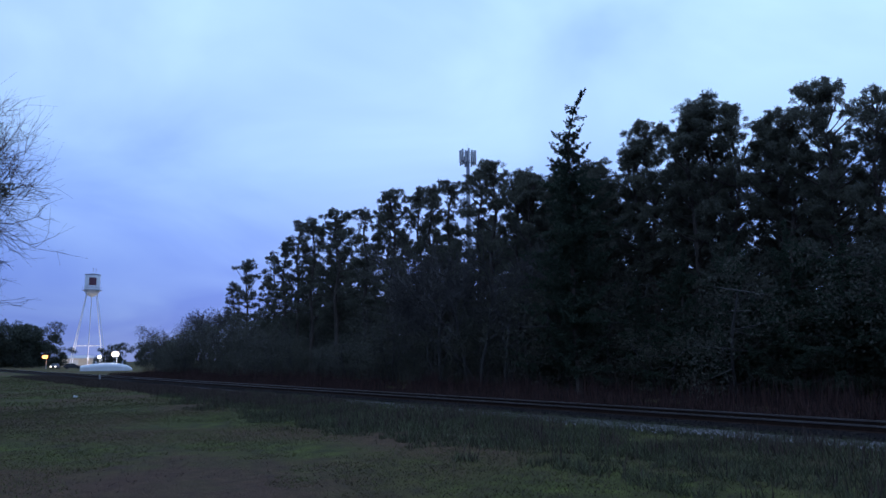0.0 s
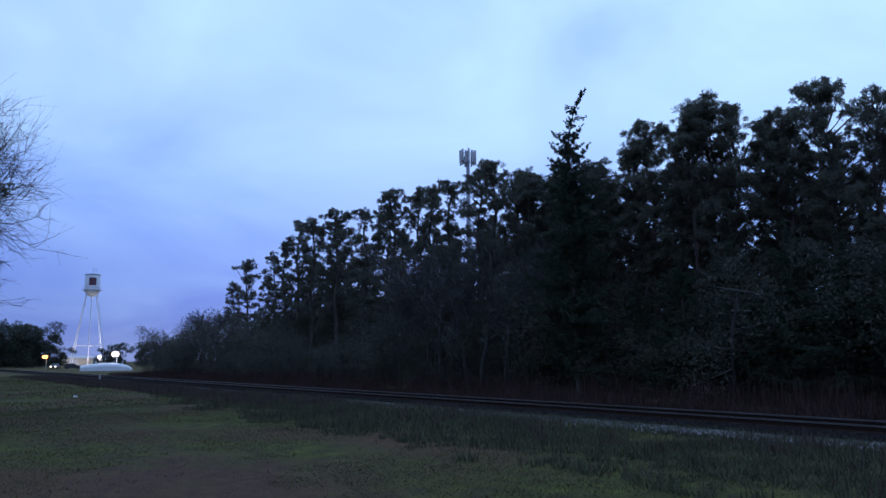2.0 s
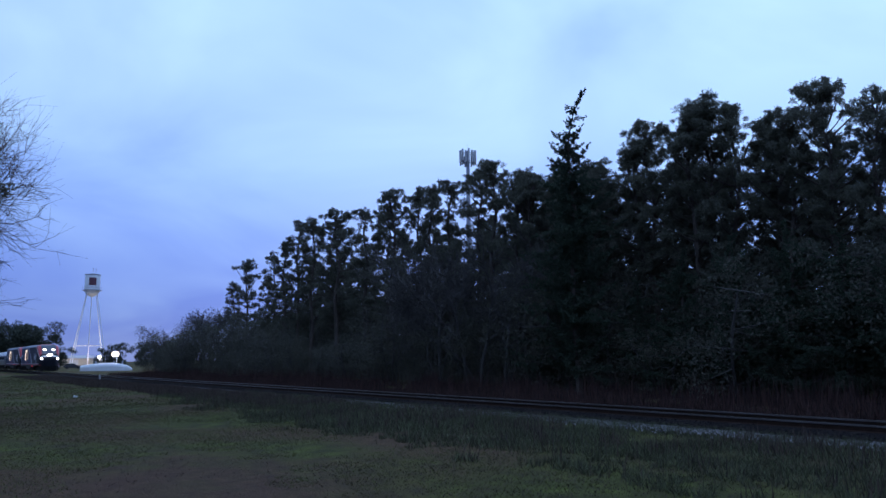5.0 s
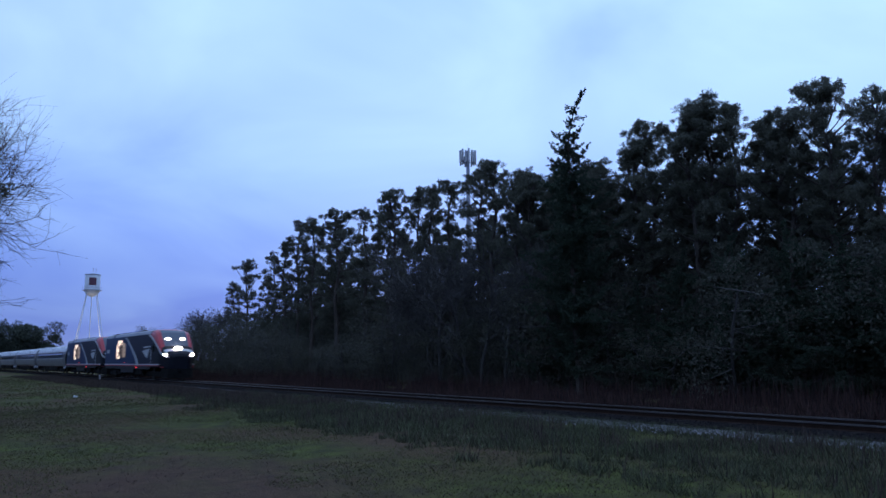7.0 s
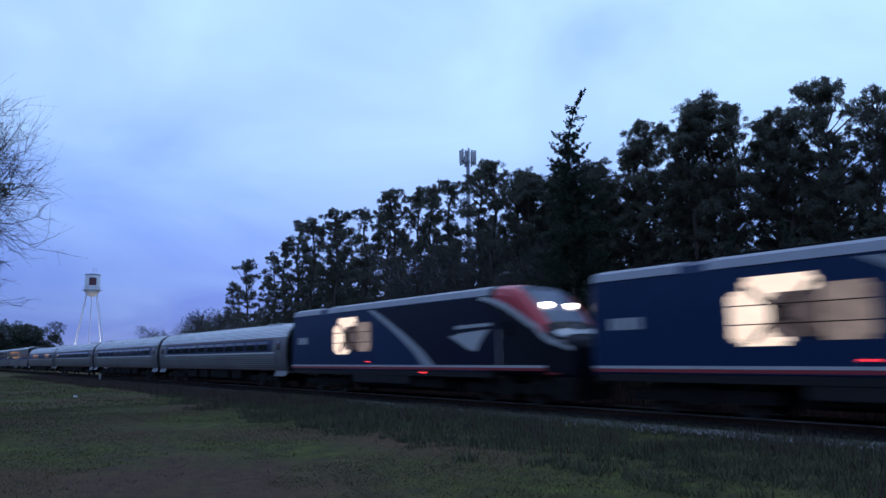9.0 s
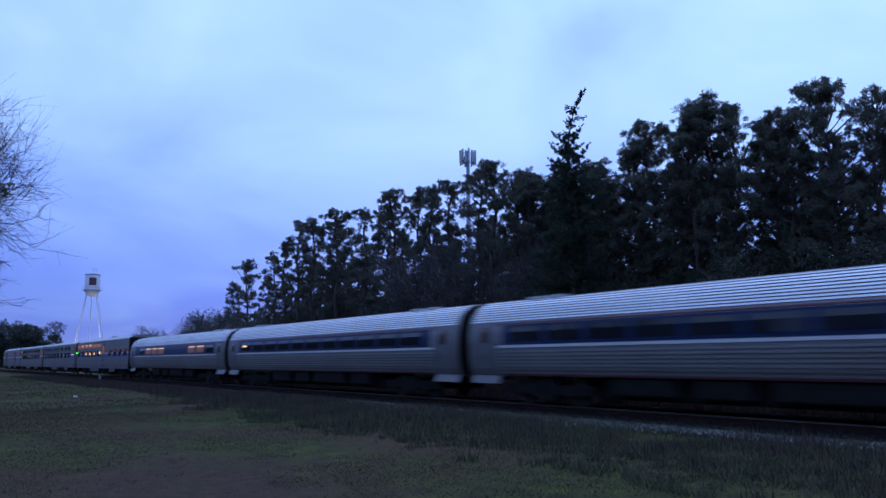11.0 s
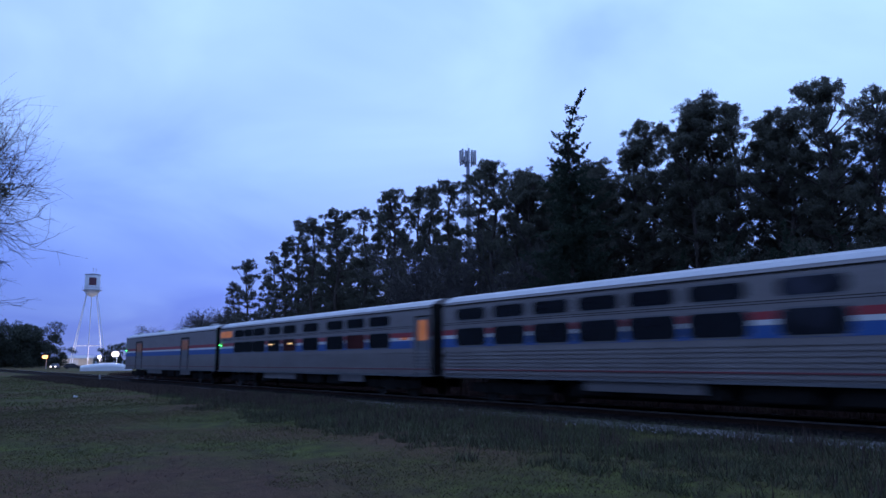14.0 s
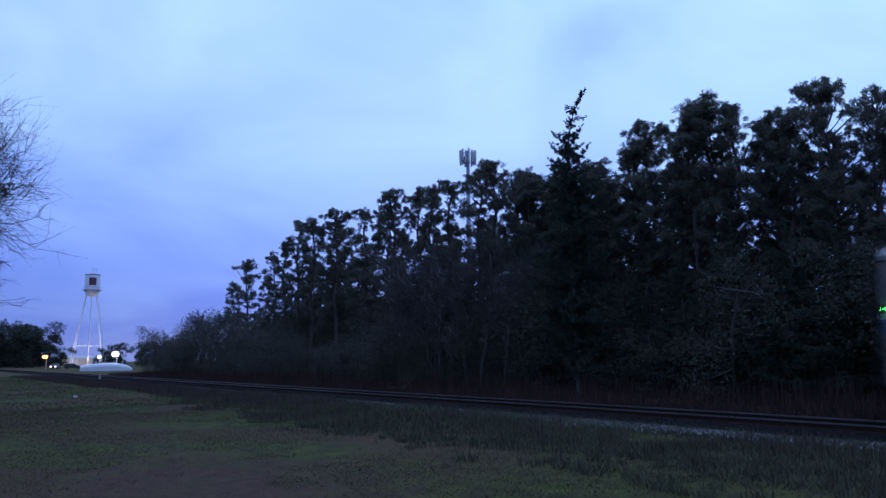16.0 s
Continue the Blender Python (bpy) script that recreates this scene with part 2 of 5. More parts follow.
def ground_mat():
    m = bpy.data.materials.new("rough_winter_grass")
    m.use_nodes = True
    nt = m.node_tree
    N, L = nt.nodes.new, nt.links.new
    bs = nt.nodes["Principled BSDF"]
    bs.inputs["Roughness"].default_value = 0.95
    bs.inputs["Specular IOR Level"].default_value = 0.1
    co = N("ShaderNodeTexCoord")

    def noise_at(s, d=5):
        n = N("ShaderNodeTexNoise")
        n.inputs["Scale"].default_value, n.inputs["Detail"].default_value = s, d
        L(co.outputs["Object"], n.inputs["Vector"])
        return n.outputs["Fac"]

    def ramp(fac, lo, hi, ca, cb):
        r = N("ShaderNodeValToRGB")
        r.color_ramp.elements[0].position, r.color_ramp.elements[1].position = lo, hi
        r.color_ramp.elements[0].color, r.color_ramp.elements[1].color = (*ca, 1), (*cb, 1)
        L(fac, r.inputs[0])
        return r.outputs[0]

    def mix(fac, a, b, kind="MIX"):
        x = N("ShaderNodeMix"); x.data_type, x.blend_type = "RGBA", kind
        if isinstance(fac, float):
            x.inputs[0].default_value = fac
        else:
            L(fac, x.inputs[0])
        L(a, x.inputs[6]); L(b, x.inputs[7])
        return x.outputs[2]

    green = ramp(noise_at(1.7), 0.35, 0.68, (0.049, 0.045, 0.019), (0.094, 0.105, 0.023))
    brown = ramp(noise_at(3.1), 0.35, 0.7, (0.068, 0.042, 0.025), (0.116, 0.070, 0.038))
    patch = ramp(noise_at(0.17, 4), 0.44, 0.60, (0, 0, 0), (1, 1, 1))
    base = mix(patch, green, brown)
    # a worn patch of bare reddish earth in the lawn
    where = N("ShaderNodeMapping"); where.vector_type = "POINT"
    where.inputs["Location"].default_value, where.inputs["Scale"].default_value = (12.4 * 0.077, -4.3 * 0.174, 0), (0.077, 0.174, 0)
    L(co.outputs["Object"], where.inputs[0])
    far = N("ShaderNodeVectorMath"); far.operation = "LENGTH"
    L(where.outputs[0], far.inputs[0])
    rag = N("ShaderNodeMath"); rag.operation = "MULTIPLY_ADD"; rag.inputs[1].default_value = 0.64
    L(noise_at(0.9, 6), rag.inputs[0]); L(far.outputs["Value"], rag.inputs[2])
    bald = ramp(rag.outputs[0], 0.42, 0.74, (0.85, 0.85, 0.85), (0, 0, 0))
    earth = ramp(noise_at(4.0), 0.3, 0.7, (0.062, 0.034, 0.024), (0.112, 0.062, 0.042))
    base = mix(bald, base, earth)
    speck = ramp(noise_at(28, 2), 0.3, 0.75, (0.75, 0.75, 0.75), (1.25, 1.25, 1.25))
    L(mix(1.0, base, speck, "MULTIPLY"), bs.inputs["Base Color"])
    bp = N("ShaderNodeBump"); bp.inputs["Strength"].default_value, bp.inputs["Distance"].default_value = 0.8, 0.06
    L(noise_at(22, 3), bp.inputs["Height"]); L(bp.outputs[0], bs.inputs["Normal"])
    return m


M["ground"] = ground_mat()
M["grass"] = mat("grass_blades", (0.100, 0.114, 0.030), (0.070, 0.056, 0.028), 0.8, 0, 0.5, 6, 0, island=0.6, spec=0.2)
M["weed"] = mat("grey_green_weeds", (0.102, 0.116, 0.058), (0.050, 0.044, 0.028), 0.85, 0, 0.4, 5, 0, island=0.9, spec=0.2)
M["deadgrass"] = mat("dry_brown_grass", (0.100, 0.070, 0.054), (0.046, 0.034, 0.029), 0.85, 0, 0.5, 5, 0, island=0.9, spec=0.2)

# ---- mesh helpers ----


def part(name, bm, material, parent=None, label="", smooth=False):
    me = bpy.data.meshes.new(name)
    bm.normal_update()
    bm.to_mesh(me)
    bm.free()
    me.materials.append(material)
    if smooth:
        for p in me.polygons:
            p.use_smooth = True
    ob = new(name, me)
    ob.parent = parent
    if label:
        tagged(ob, label)
    return ob


def tri_mesh(name, verts, faces, material):
    me = bpy.data.meshes.new(name)
    me.from_pydata(verts, [], faces)
    me.materials.append(material)
    return me


def box(bm, x0, x1, y0, y1, z0, z1):
    v = [bm.verts.new((x, y, z)) for z in (z0, z1) for x, y in ((x0, y0), (x1, y0), (x1, y1), (x0, y1))]
    for f in ((3, 2, 1, 0), (4, 5, 6, 7), (0, 1, 5, 4), (1, 2, 6, 5), (2, 3, 7, 6), (3, 0, 4, 7)):
        bm.faces.new([v[i] for i in f])
    return bm


def boxes(*dims):
    bm = bmesh.new()
    for d in dims:
        box(bm, *d)
    return bm


def soft_box(x0, x1, y0, y1, z0, z1, r=0.03):
    bm = boxes((x0, x1, y0, y1, z0, z1))
    bmesh.ops.bevel(bm, geom=bm.edges[:], offset=r, segments=2, affect="EDGES")
    return bm


def loft(sections, closed=True, cap=True, bm=None, segs=None, strips=None):
    """Rings of equal count joined in order."""
    bm = bm or bmesh.new()
    rings = [[bm.verts.new(p) for p in s] for s in sections]
    n = len(rings[0])
    for i in range(len(rings) - 1):
        if segs and not segs[0] <= i < segs[1]:
            continue
        for j in range(n if closed else n - 1):
            if strips and j not in strips:
                continue
            k = (j + 1) % n
            bm.faces.new((rings[i][j], rings[i + 1][j], rings[i + 1][k], rings[i][k]))
    if cap and closed:
        bm.faces.new(rings[0][::-1]) if len(rings[0]) > 2 else None
        bm.faces.new(rings[-1])
    loose = [v for v in bm.verts if not v.link_faces]
    bmesh.ops.delete(bm, geom=loose, context="VERTS")
    bmesh.ops.recalc_face_normals(bm, faces=bm.faces[:])
    return bm


def tube(bm, a, b, ra, rb, n=8):
    a, b = Vector(a), Vector(b)
    q = (b - a).to_track_quat("Z", "Y")
    ring = [[bm.verts.new(c + q @ Vector((r * math.cos(t), r * math.sin(t), 0))) for t in (2 * math.pi * i / n for i in range(n))] for c, r in ((a, ra), (b, rb))]
    for i in range(n):
        k = (i + 1) % n
        bm.faces.new((ring[0][i], ring[0][k], ring[1][k], ring[1][i]))
    bm.faces.new(ring[0][::-1])
    bm.faces.new(ring[1])
    return bm


def tubes(*rows, n=8):
    bm = bmesh.new()
    for a, b, ra, rb in rows:
        tube(bm, a, b, ra, rb, n)
    return bm


def empty(name, label, category, group="", kind=""):
    return tagged(new(name), label, category, group, kind)

# ---- ground and track ----


def lie(x, y):
    """Height of the grass: almost flat, with soft swells and a shallow dip beside the track."""
    near = max(0.0, 1.0 - math.hypot(x, y) / 160.0)
    z = 0.10 * near * (noise.noise(Vector((x * 0.11, y * 0.11, 3.0))) + 0.4 * noise.noise(Vector((x * 0.5, y * 0.5, 7.0))))
    return z * min(1.0, abs(y - TRACK) / 6.0)


def build_ground():
    def steps(lim_a, lim_b, fine_a, fine_b, d):
        out = [lim_a, lim_a * 0.5, lim_a * 0.25] if lim_a < fine_a else []
        t = fine_a
        while t < fine_b:
            out.append(t)
            t += d
        return out + [fine_b, lim_b * 0.25, lim_b * 0.5, lim_b]

    xs = steps(-3600, 3600, -90, 12, 0.75)
    ys = steps(-3600, 3600, -6, 40, 0.75)
    verts = [(x, y, lie(x, y)) for y in ys for x in xs]
    n = len(xs)
    faces = [(j * n + i, j * n + i + 1, (j + 1) * n + i + 1, (j + 1) * n + i) for j in range(len(ys) - 1) for i in range(n - 1)]
    ob = new("ground", tri_mesh("ground", verts, faces, M["ground"]))
    for p in ob.data.polygons:
        p.use_smooth = True
    tagged(ob, "rough mown grass field with brown patches", "grass field", kind="structure")


build_ground()


def rail_section(x, yc, zt):
    pts = ((-.036, 0), (.036, 0), (.036, -.035), (.010, -.05), (.010, -.14), (.07, -.165), (.07, -.175), (-.07, -.175), (-.07, -.165), (-.010, -.14), (-.010, -.05), (-.036, -.035))
    return [(x, yc + a, zt + b) for a, b in pts]


def build_track():
    track = tagged(new("railway_track"), "single railway track of worn steel rails on dark timber ties", "railway track", kind="structure")
    prof = ((-3.1, -0.3), (-2.45, 0.02), (-1.75, 0.085), (1.75, 0.085), (2.6, 0.0), (3.3, -0.3))
    xs = [-1600, -400] + [-160 + 2.0 * i for i in range(90)] + [400]
    bed = loft([[(x, TRACK + a + 0.12 * noise.noise(Vector((x * .4, a, 0))) * (abs(a) > 1.8), b + 0.02 * noise.noise(Vector((x * .7, a, 5)))) for a, b in prof] for x in xs])
    part("ballast_bed", bed, M["ballast"], track, "dark crushed-stone ballast")
    for side in (-1, 1):
        r = part("rail", loft([rail_section(x, TRACK + side * 0.755, RAIL) for x in (-1600, 400)]), M["rail_web"], track, "rust-brown rail with a polished head")
        part("rail_head", soft_box(-1600, 400, TRACK + side * 0.755 - 0.038, TRACK + side * 0.755 + 0.038, RAIL - 0.042, RAIL + 0.004, 0.008), M["rail"], r, "polished running surface")
    rng = np.random.default_rng(4)

    def stones(name, count, x0, x1, side_fn, size, material, label):
        V, F = [], []
        for _ in range(count):
            x = rng.uniform(x0, x1)
            y, z = side_fn(x)
            s = size * rng.uniform(0.6, 1.5)
            b = len(V)
            o = rng.normal(0, 0.25, (6, 3)) + ((1, 0, 0), (-1, 0, 0), (0, 1, 0), (0, -1, 0), (0, 0, 1), (0, 0, -0.6))
            V += [(x + s * p[0], y + s * p[1], z + s * p[2] * 0.8) for p in o]
            F += [(b + i, b + j, b + k) for i, j, k in ((0, 2, 4), (2, 1, 4), (1, 3, 4), (3, 0, 4), (2, 0, 5), (1, 2, 5), (3, 1, 5), (0, 3, 5))]
        ob = new(name, tri_mesh(name, V, F, material))
        tagged(ob, label, "gravel", kind="stuff")

    stones("ballast_stones", 9000, -70, 2, lambda x: (TRACK - rng.uniform(0.95, 2.4), 0.07), 0.035, M["stone"], "dark crushed ballast stones beside the ties")

    def toe(x):
        e = 0.35 * noise.noise(Vector((x * 0.35, 1, 0))) + 0.15 * noise.noise(Vector((x * 1.7, 4, 0)))
        return TRACK - 2.5 - abs(rng.normal(0, 0.55)) + e, 0.04
    stones("gravel_edge", 24000, -60, 2, toe, 0.028, M["pale_stone"], "pale gravel strewn along the foot of the ballast")
    tie = soft_box(-0.11, 0.11, -1.3, 1.3, -0.12, 0.0, 0.012)
    first = part("tie", tie, M["tie"], track)
    first.location = (-118, TRACK, RAIL - 0.165)
    for i in range(1, 240):
        o = new("tie", first.data)
        o.parent = track
        o.location = (-118 + 0.53 * i, TRACK + random.uniform(-.04, .04), RAIL - 0.165 + random.uniform(-.008, .004))
        o.rotation_euler = (0, 0, radians(random.uniform(-1, 1)))
    far = bmesh.new()
    for i in range(330):
        x = -118.5 - 0.53 * i
        box(far, x - .11, x + .11, TRACK - 1.3, TRACK + 1.3, 0.0, RAIL - 0.165)
    tagged(part("far_ties", far, M["tie"], track), kind="stuff")
    # short white marker beside the line, and its far neighbours
    post = empty("track_marker", "short white post standing beside the railway track", "marker post")
    part("post", soft_box(-.07, .07, -.05, .05, 0, .55, .01), M["grey_white"], post)
    part("plate", soft_box(-.14, .14, -.075, -.052, .3, .62, .01), M["white"], post, "white marker plate")
    post.location = (-81.5, TRACK - 2.6, -0.02)


build_track()

# ---- grasses ----


def blades(name, count, region, height, width, material, label, category, seed, clump=0, lean=0.35, keep=None):
    rng = np.random.default_rng(seed)
    x0, x1, y0, y1 = region
    if clump:
        c = np.stack([rng.uniform(x0, x1, clump), rng.uniform(y0, y1, clump)], 1)
        p = c[rng.integers(0, clump, count)] + rng.normal(0, 0.16, (count, 2))
    else:
        p = np.stack([rng.uniform(x0, x1, count), rng.uniform(y0, y1, count)], 1)
    if keep:
        p = p[[keep(a, b) for a, b in p]]
    n = len(p)
    a = rng.uniform(0, 2 * math.pi, n)
    h = height * rng.uniform(0.35, 1.25, n)
    w = width * rng.uniform(0.6, 1.3, n)
    z = np.array([lie(x, y) for x, y in p]) - 0.01
    dx, dy = np.cos(a) * w / 2, np.sin(a) * w / 2
    t = rng.normal(0, lean, (n, 2)) * h[:, None]
    V = np.empty((n, 3, 3))
    V[:, 0] = np.stack([p[:, 0] - dx, p[:, 1] - dy, z], 1)
    V[:, 1] = np.stack([p[:, 0] + dx, p[:, 1] + dy, z], 1)
    V[:, 2] = np.stack([p[:, 0] + t[:, 0], p[:, 1] + t[:, 1], z + h], 1)
    ob = new(name, tri_mesh(name, V.reshape(-1, 3).tolist(), np.arange(3 * n).reshape(-1, 3).tolist(), material))
    tagged(ob, label, category, kind="stuff")


def in_view(x, y):
    """Ground ahead of the camera."""
    d = math.degrees(math.atan2(y, -x))
    return 0.5 < d < 74 and math.hypot(x, y) > 4.5


def patchy(x, y, z, scale, bias):
    """Chance-like cover that thickens and thins smoothly."""
    return noise.noise(Vector((x * scale, y * scale, z))) + 0.6 * noise.noise(Vector((x * 9.7, y * 9.7, z + 40))) > bias


def bank(x, y):
    """How far a place lies beyond the mown edge, towards the railway."""
    return y - (9.7 + 1.5 * noise.noise(Vector((x * 0.12, y * 0.12, 2))) + max(0, (-x - 20) * 0.09))


def weedy(x, y):
    return in_view(x, y) and bank(x, y) + 1.9 * noise.noise(Vector((x * 0.6, y * 0.6, 8))) + 1.5 * noise.noise(Vector((x * 2.6, y * 2.6, 18))) > 0 and patchy(x, y, 9, .5, -0.4)


def worn(x, y):
    """Inside the worn patch, ragged at its rim."""
    return math.hypot((x + 12.4) / 5.2, (y - 4.3) / 2.3) + 0.9 * noise.noise(Vector((x * 0.9, y * 0.9, 60))) < 0.75


def lawn(x, y):
    return in_view(x, y) and not worn(x, y) and patchy(x, y, 12, 0.25, -0.25)


def dry(x, y):
    return in_view(x, y) and patchy(x, y, 30, 0.2, 0.12)


blades("lawn_grass", 300000, (-34, -1, 0.2, 17), 0.040, 0.018, M["grass"], "short green winter grass", "grass", 1, keep=lawn, lean=1.0)
blades("dry_grass", 120000, (-34, -1, 0.2, 17), 0.045, 0.018, M["deadgrass"], "patches of dry brown grass", "grass", 2, keep=dry, lean=1.0)
blades("weeds", 190000, (-42, -1, 7.2, 17.0), 0.17, 0.018, M["weed"], "tall grey-green weeds along the railway bank", "weeds", 3, clump=11000, lean=0.5, keep=weedy)
blades("tall_weeds", 9000, (-38, -1, 8.2, 16.4), 0.38, 0.022, M["deadgrass"], "tall dry brown weed stalks on the bank", "weeds", 13, clump=420, lean=0.22, keep=weedy)
blades("far_grass", 60000, (-110, -34, 0.5, 17), 0.06, 0.06, M["grass"], "thin grass in the far part of the field", "grass", 5, keep=lawn)
blades("far_dead_weeds", 45000, (-110, -28, 12.0, 16.2), 0.22, 0.05, M["deadgrass"], "dead brown weeds along the far bank", "weeds", 6, clump=2500)


def sedgy(x, y):
    return patchy(x, y, 50, 0.25, -0.15)


blades("broomsedge", 60000, (-104, 0, 22.4, 28.8), 0.55, 0.035, M["sedge"], "reddish dead broomsedge behind the track", "tall grass", 7, clump=5200, lean=0.25, keep=sedgy)
blades("dry_verge", 50000, (-70, 0, 21.2, 24.6), 0.24, 0.03, M["sedge"], "low dead reddish grass beyond the track", "grass", 27, lean=0.5)
blades("tall_broomsedge", 16000, (-100, 0, 24.5, 28.9), 1.15, 0.03, M["sedge"], "tall reddish stalks of dead broomsedge", "tall grass", 17, clump=700, lean=0.12, keep=sedgy)

# ---- trees ----


def spray(rng, centers, radii, n, width, inner=0.15, flat=1.0, up=0.0, loose=0.32, fan=False):
    """Needle or leaf triangles that radiate from each centre."""
    m = len(centers)
    d = rng.normal(0, 1, (m, n, 3))
    d[..., 2] = d[..., 2] * flat + up
    d /= np.linalg.norm(d, axis=2, keepdims=True)
    c = np.asarray(centers)[:, None, :]
    r = np.asarray(radii)[:, None, None] * rng.uniform(0.55, 1.1, (m, n, 1))
    s = np.cross(d, rng.normal(0, 1, (m, n, 3)))
    s /= np.linalg.norm(s, axis=2, keepdims=True) + 1e-9
    c = c + rng.normal(0, loose, (m, n, 3)) * np.asarray(radii)[:, None, None]
    root, tip = c + d * r * inner, c + d * r * 0.8
    V = np.stack([root, tip + s * width / 2, tip - s * width / 2] if fan else [root + s * width / 2, root - s * width / 2, tip], 2)
    return V.reshape(-1, 3)


def leaf_cloud(rng, centers, radii, n, size):
    """Loose leaves scattered through soft balls."""
    m = len(centers)
    d = rng.normal(0, 1, (m, n, 3))
    d /= np.linalg.norm(d, axis=2, keepdims=True)
    c = np.asarray(centers)[:, None, :] + d * (np.asarray(radii)[:, None, None] * rng.uniform(0.35, 1.05, (m, n, 1)) ** 0.7)
    a, b = rng.normal(0, 1, (2, m, n, 3))
    a /= np.linalg.norm(a, axis=2, keepdims=True)
    b = np.cross(a, b)
    b /= np.linalg.norm(b, axis=2, keepdims=True) + 1e-9
    s = size * rng.uniform(0.6, 1.4, (m, n, 1))
    return np.stack([c - a * s, c + b * s * 0.45, c + a * s, c - b * s * 0.45], 2).reshape(-1, 3)


def crown_part(V, per, material, parent, label=""):
    ob = new("crown", tri_mesh("crown", V.tolist(), np.arange(len(V)).reshape(-1, per).tolist(), material))
    ob.parent = parent
    if label:
        tagged(ob, label)
    return ob


def limb_path(rng, p, d, length, n, wander, lift):
    pts = [Vector(p)]
    d = Vector(d).normalized()
    for _ in range(n):
        d = (d + Vector(rng.normal(0, wander, 3)) + Vector((0, 0, lift))).normalized()
        pts.append(pts[-1] + d * (length / n))
    return pts


def stalk(bm, pts, r0, r1, n):
    k = len(pts) - 1
    for i in range(k):
        tube(bm, pts[i], pts[i + 1], r0 + (r1 - r0) * i / k, r0 + (r1 - r0) * (i + 1) / k, n)


def pine(seed, H=16.0, wide=1.0, low=0.42, limbs=30, bare=0.12):
    """A tall pine: bare lower trunk, crooked limbs that end in rounded clouds of needle tufts."""
    rng = np.random.default_rng(seed)
    tree = empty("pine_tree", "tall dark pine with a ragged tufted crown", "tree", "pines of the wood")
    wood = bmesh.new()
    top = [Vector((0.25 * math.sin(i * 1.3 + seed) * i / 8, 0.25 * math.cos(i * 1.7 + seed) * i / 8, H * i / 9)) for i in range(10)]
    stalk(wood, top, 0.23, 0.05, 7)
    C, R = [], []
    for k in range(limbs):
        f = low + (1 - low) * (k + rng.uniform(0, 1)) / limbs
        if rng.uniform() < bare:
            continue
        z = f * H * 0.985
        i = min(8, int(z / H * 9))
        base = top[i].lerp(top[i + 1], z / H * 9 - i)
        g = (f - low) / (1 - low)
        reach = wide * 2.5 * (0.40 + 0.75 * math.sin(math.pi * min(1, 0.25 + 0.60 * g))) * rng.uniform(0.45, 1.15) * (1.0 if g < 0.85 else 0.7)
        a = k * 2.4 + rng.uniform(-.5, .5)
        pts = limb_path(rng, base, (math.cos(a), math.sin(a), 0.1 + 0.8 * g), reach, 4, 0.18, 0.10)
        stalk(wood, pts, 0.055, 0.018, 4)
        # one or two clouds of tufts on each limb
        for q, n in ((4, 13), (3, 6), (2, 5)):
            if q < 4 and rng.uniform() < 0.45:
                continue
            c = np.array(pts[q])
            r = rng.uniform(0.45, 0.80) * (1.0 if q == 4 else 0.85)
            for _ in range(int(n * rng.uniform(0.7, 1.3))):
                o = rng.normal(0, 1, 3)
                o *= r * rng.uniform(0.35, 1.0) / np.linalg.norm(o)
                C.append(c + o * (1, 1, 0.62) + (0, 0, 0.12))
                R.append(rng.uniform(0.20, 0.33))
    for _ in range(16):
        o = rng.normal(0, 1, 3)
        C.append(np.array(top[-1]) + o * (0.45, 0.45, 0.26) - (0, 0, 0.25))
        R.append(rng.uniform(0.2, 0.34))
    part("trunk", wood, M["bark"], tree, "slender rough pine trunk with bare limbs")
    crown_part(spray(rng, C, R, 54, 0.044, 0.05, 0.9, 0.12, 0.12, True), 3, M["needle"], tree, "tufts of dark green needles")
    return tree


def leafy(seed, H=7.0, W=2.6, material="leaf", label="dense dark evergreen undergrowth tree", leaf=0.075):
    rng = np.random.default_rng(seed)
    tree = empty("understory_tree", label, "tree", "undergrowth of the wood")
    wood = bmesh.new()
    C, R = [], []
    for s in range(3):
        a = 2.1 * s + seed
        pts = limb_path(rng, (0.2 * math.cos(a), 0.2 * math.sin(a), 0), (0.25 * math.cos(a), 0.25 * math.sin(a), 1), H * rng.uniform(.75, .92), 6, 0.12, 0.1)
        stalk(wood, pts, 0.10, 0.03, 5)
        for p in pts[1:]:
            for _ in range(3):
                f = p.z / H
                w = W * (0.45 + 0.6 * math.sin(math.pi * min(1, 0.2 + 0.75 * f)))
                b = rng.uniform(0, 2 * math.pi)
                q = p + Vector((math.cos(b) * w * rng.uniform(.2, .8), math.sin(b) * w * rng.uniform(.2, .8), rng.uniform(-.5, .5)))
                tube(wood, p, q, 0.03, 0.012, 4)
                C.append(np.array(q)); R.append(rng.uniform(0.55, 1.0) * (W / 2.6) ** 0.9)
    part("trunk", wood, M["grey_bark"], tree)
    crown_part(leaf_cloud(rng, C, R, 104, leaf), 4, M[material], tree)
    return tree


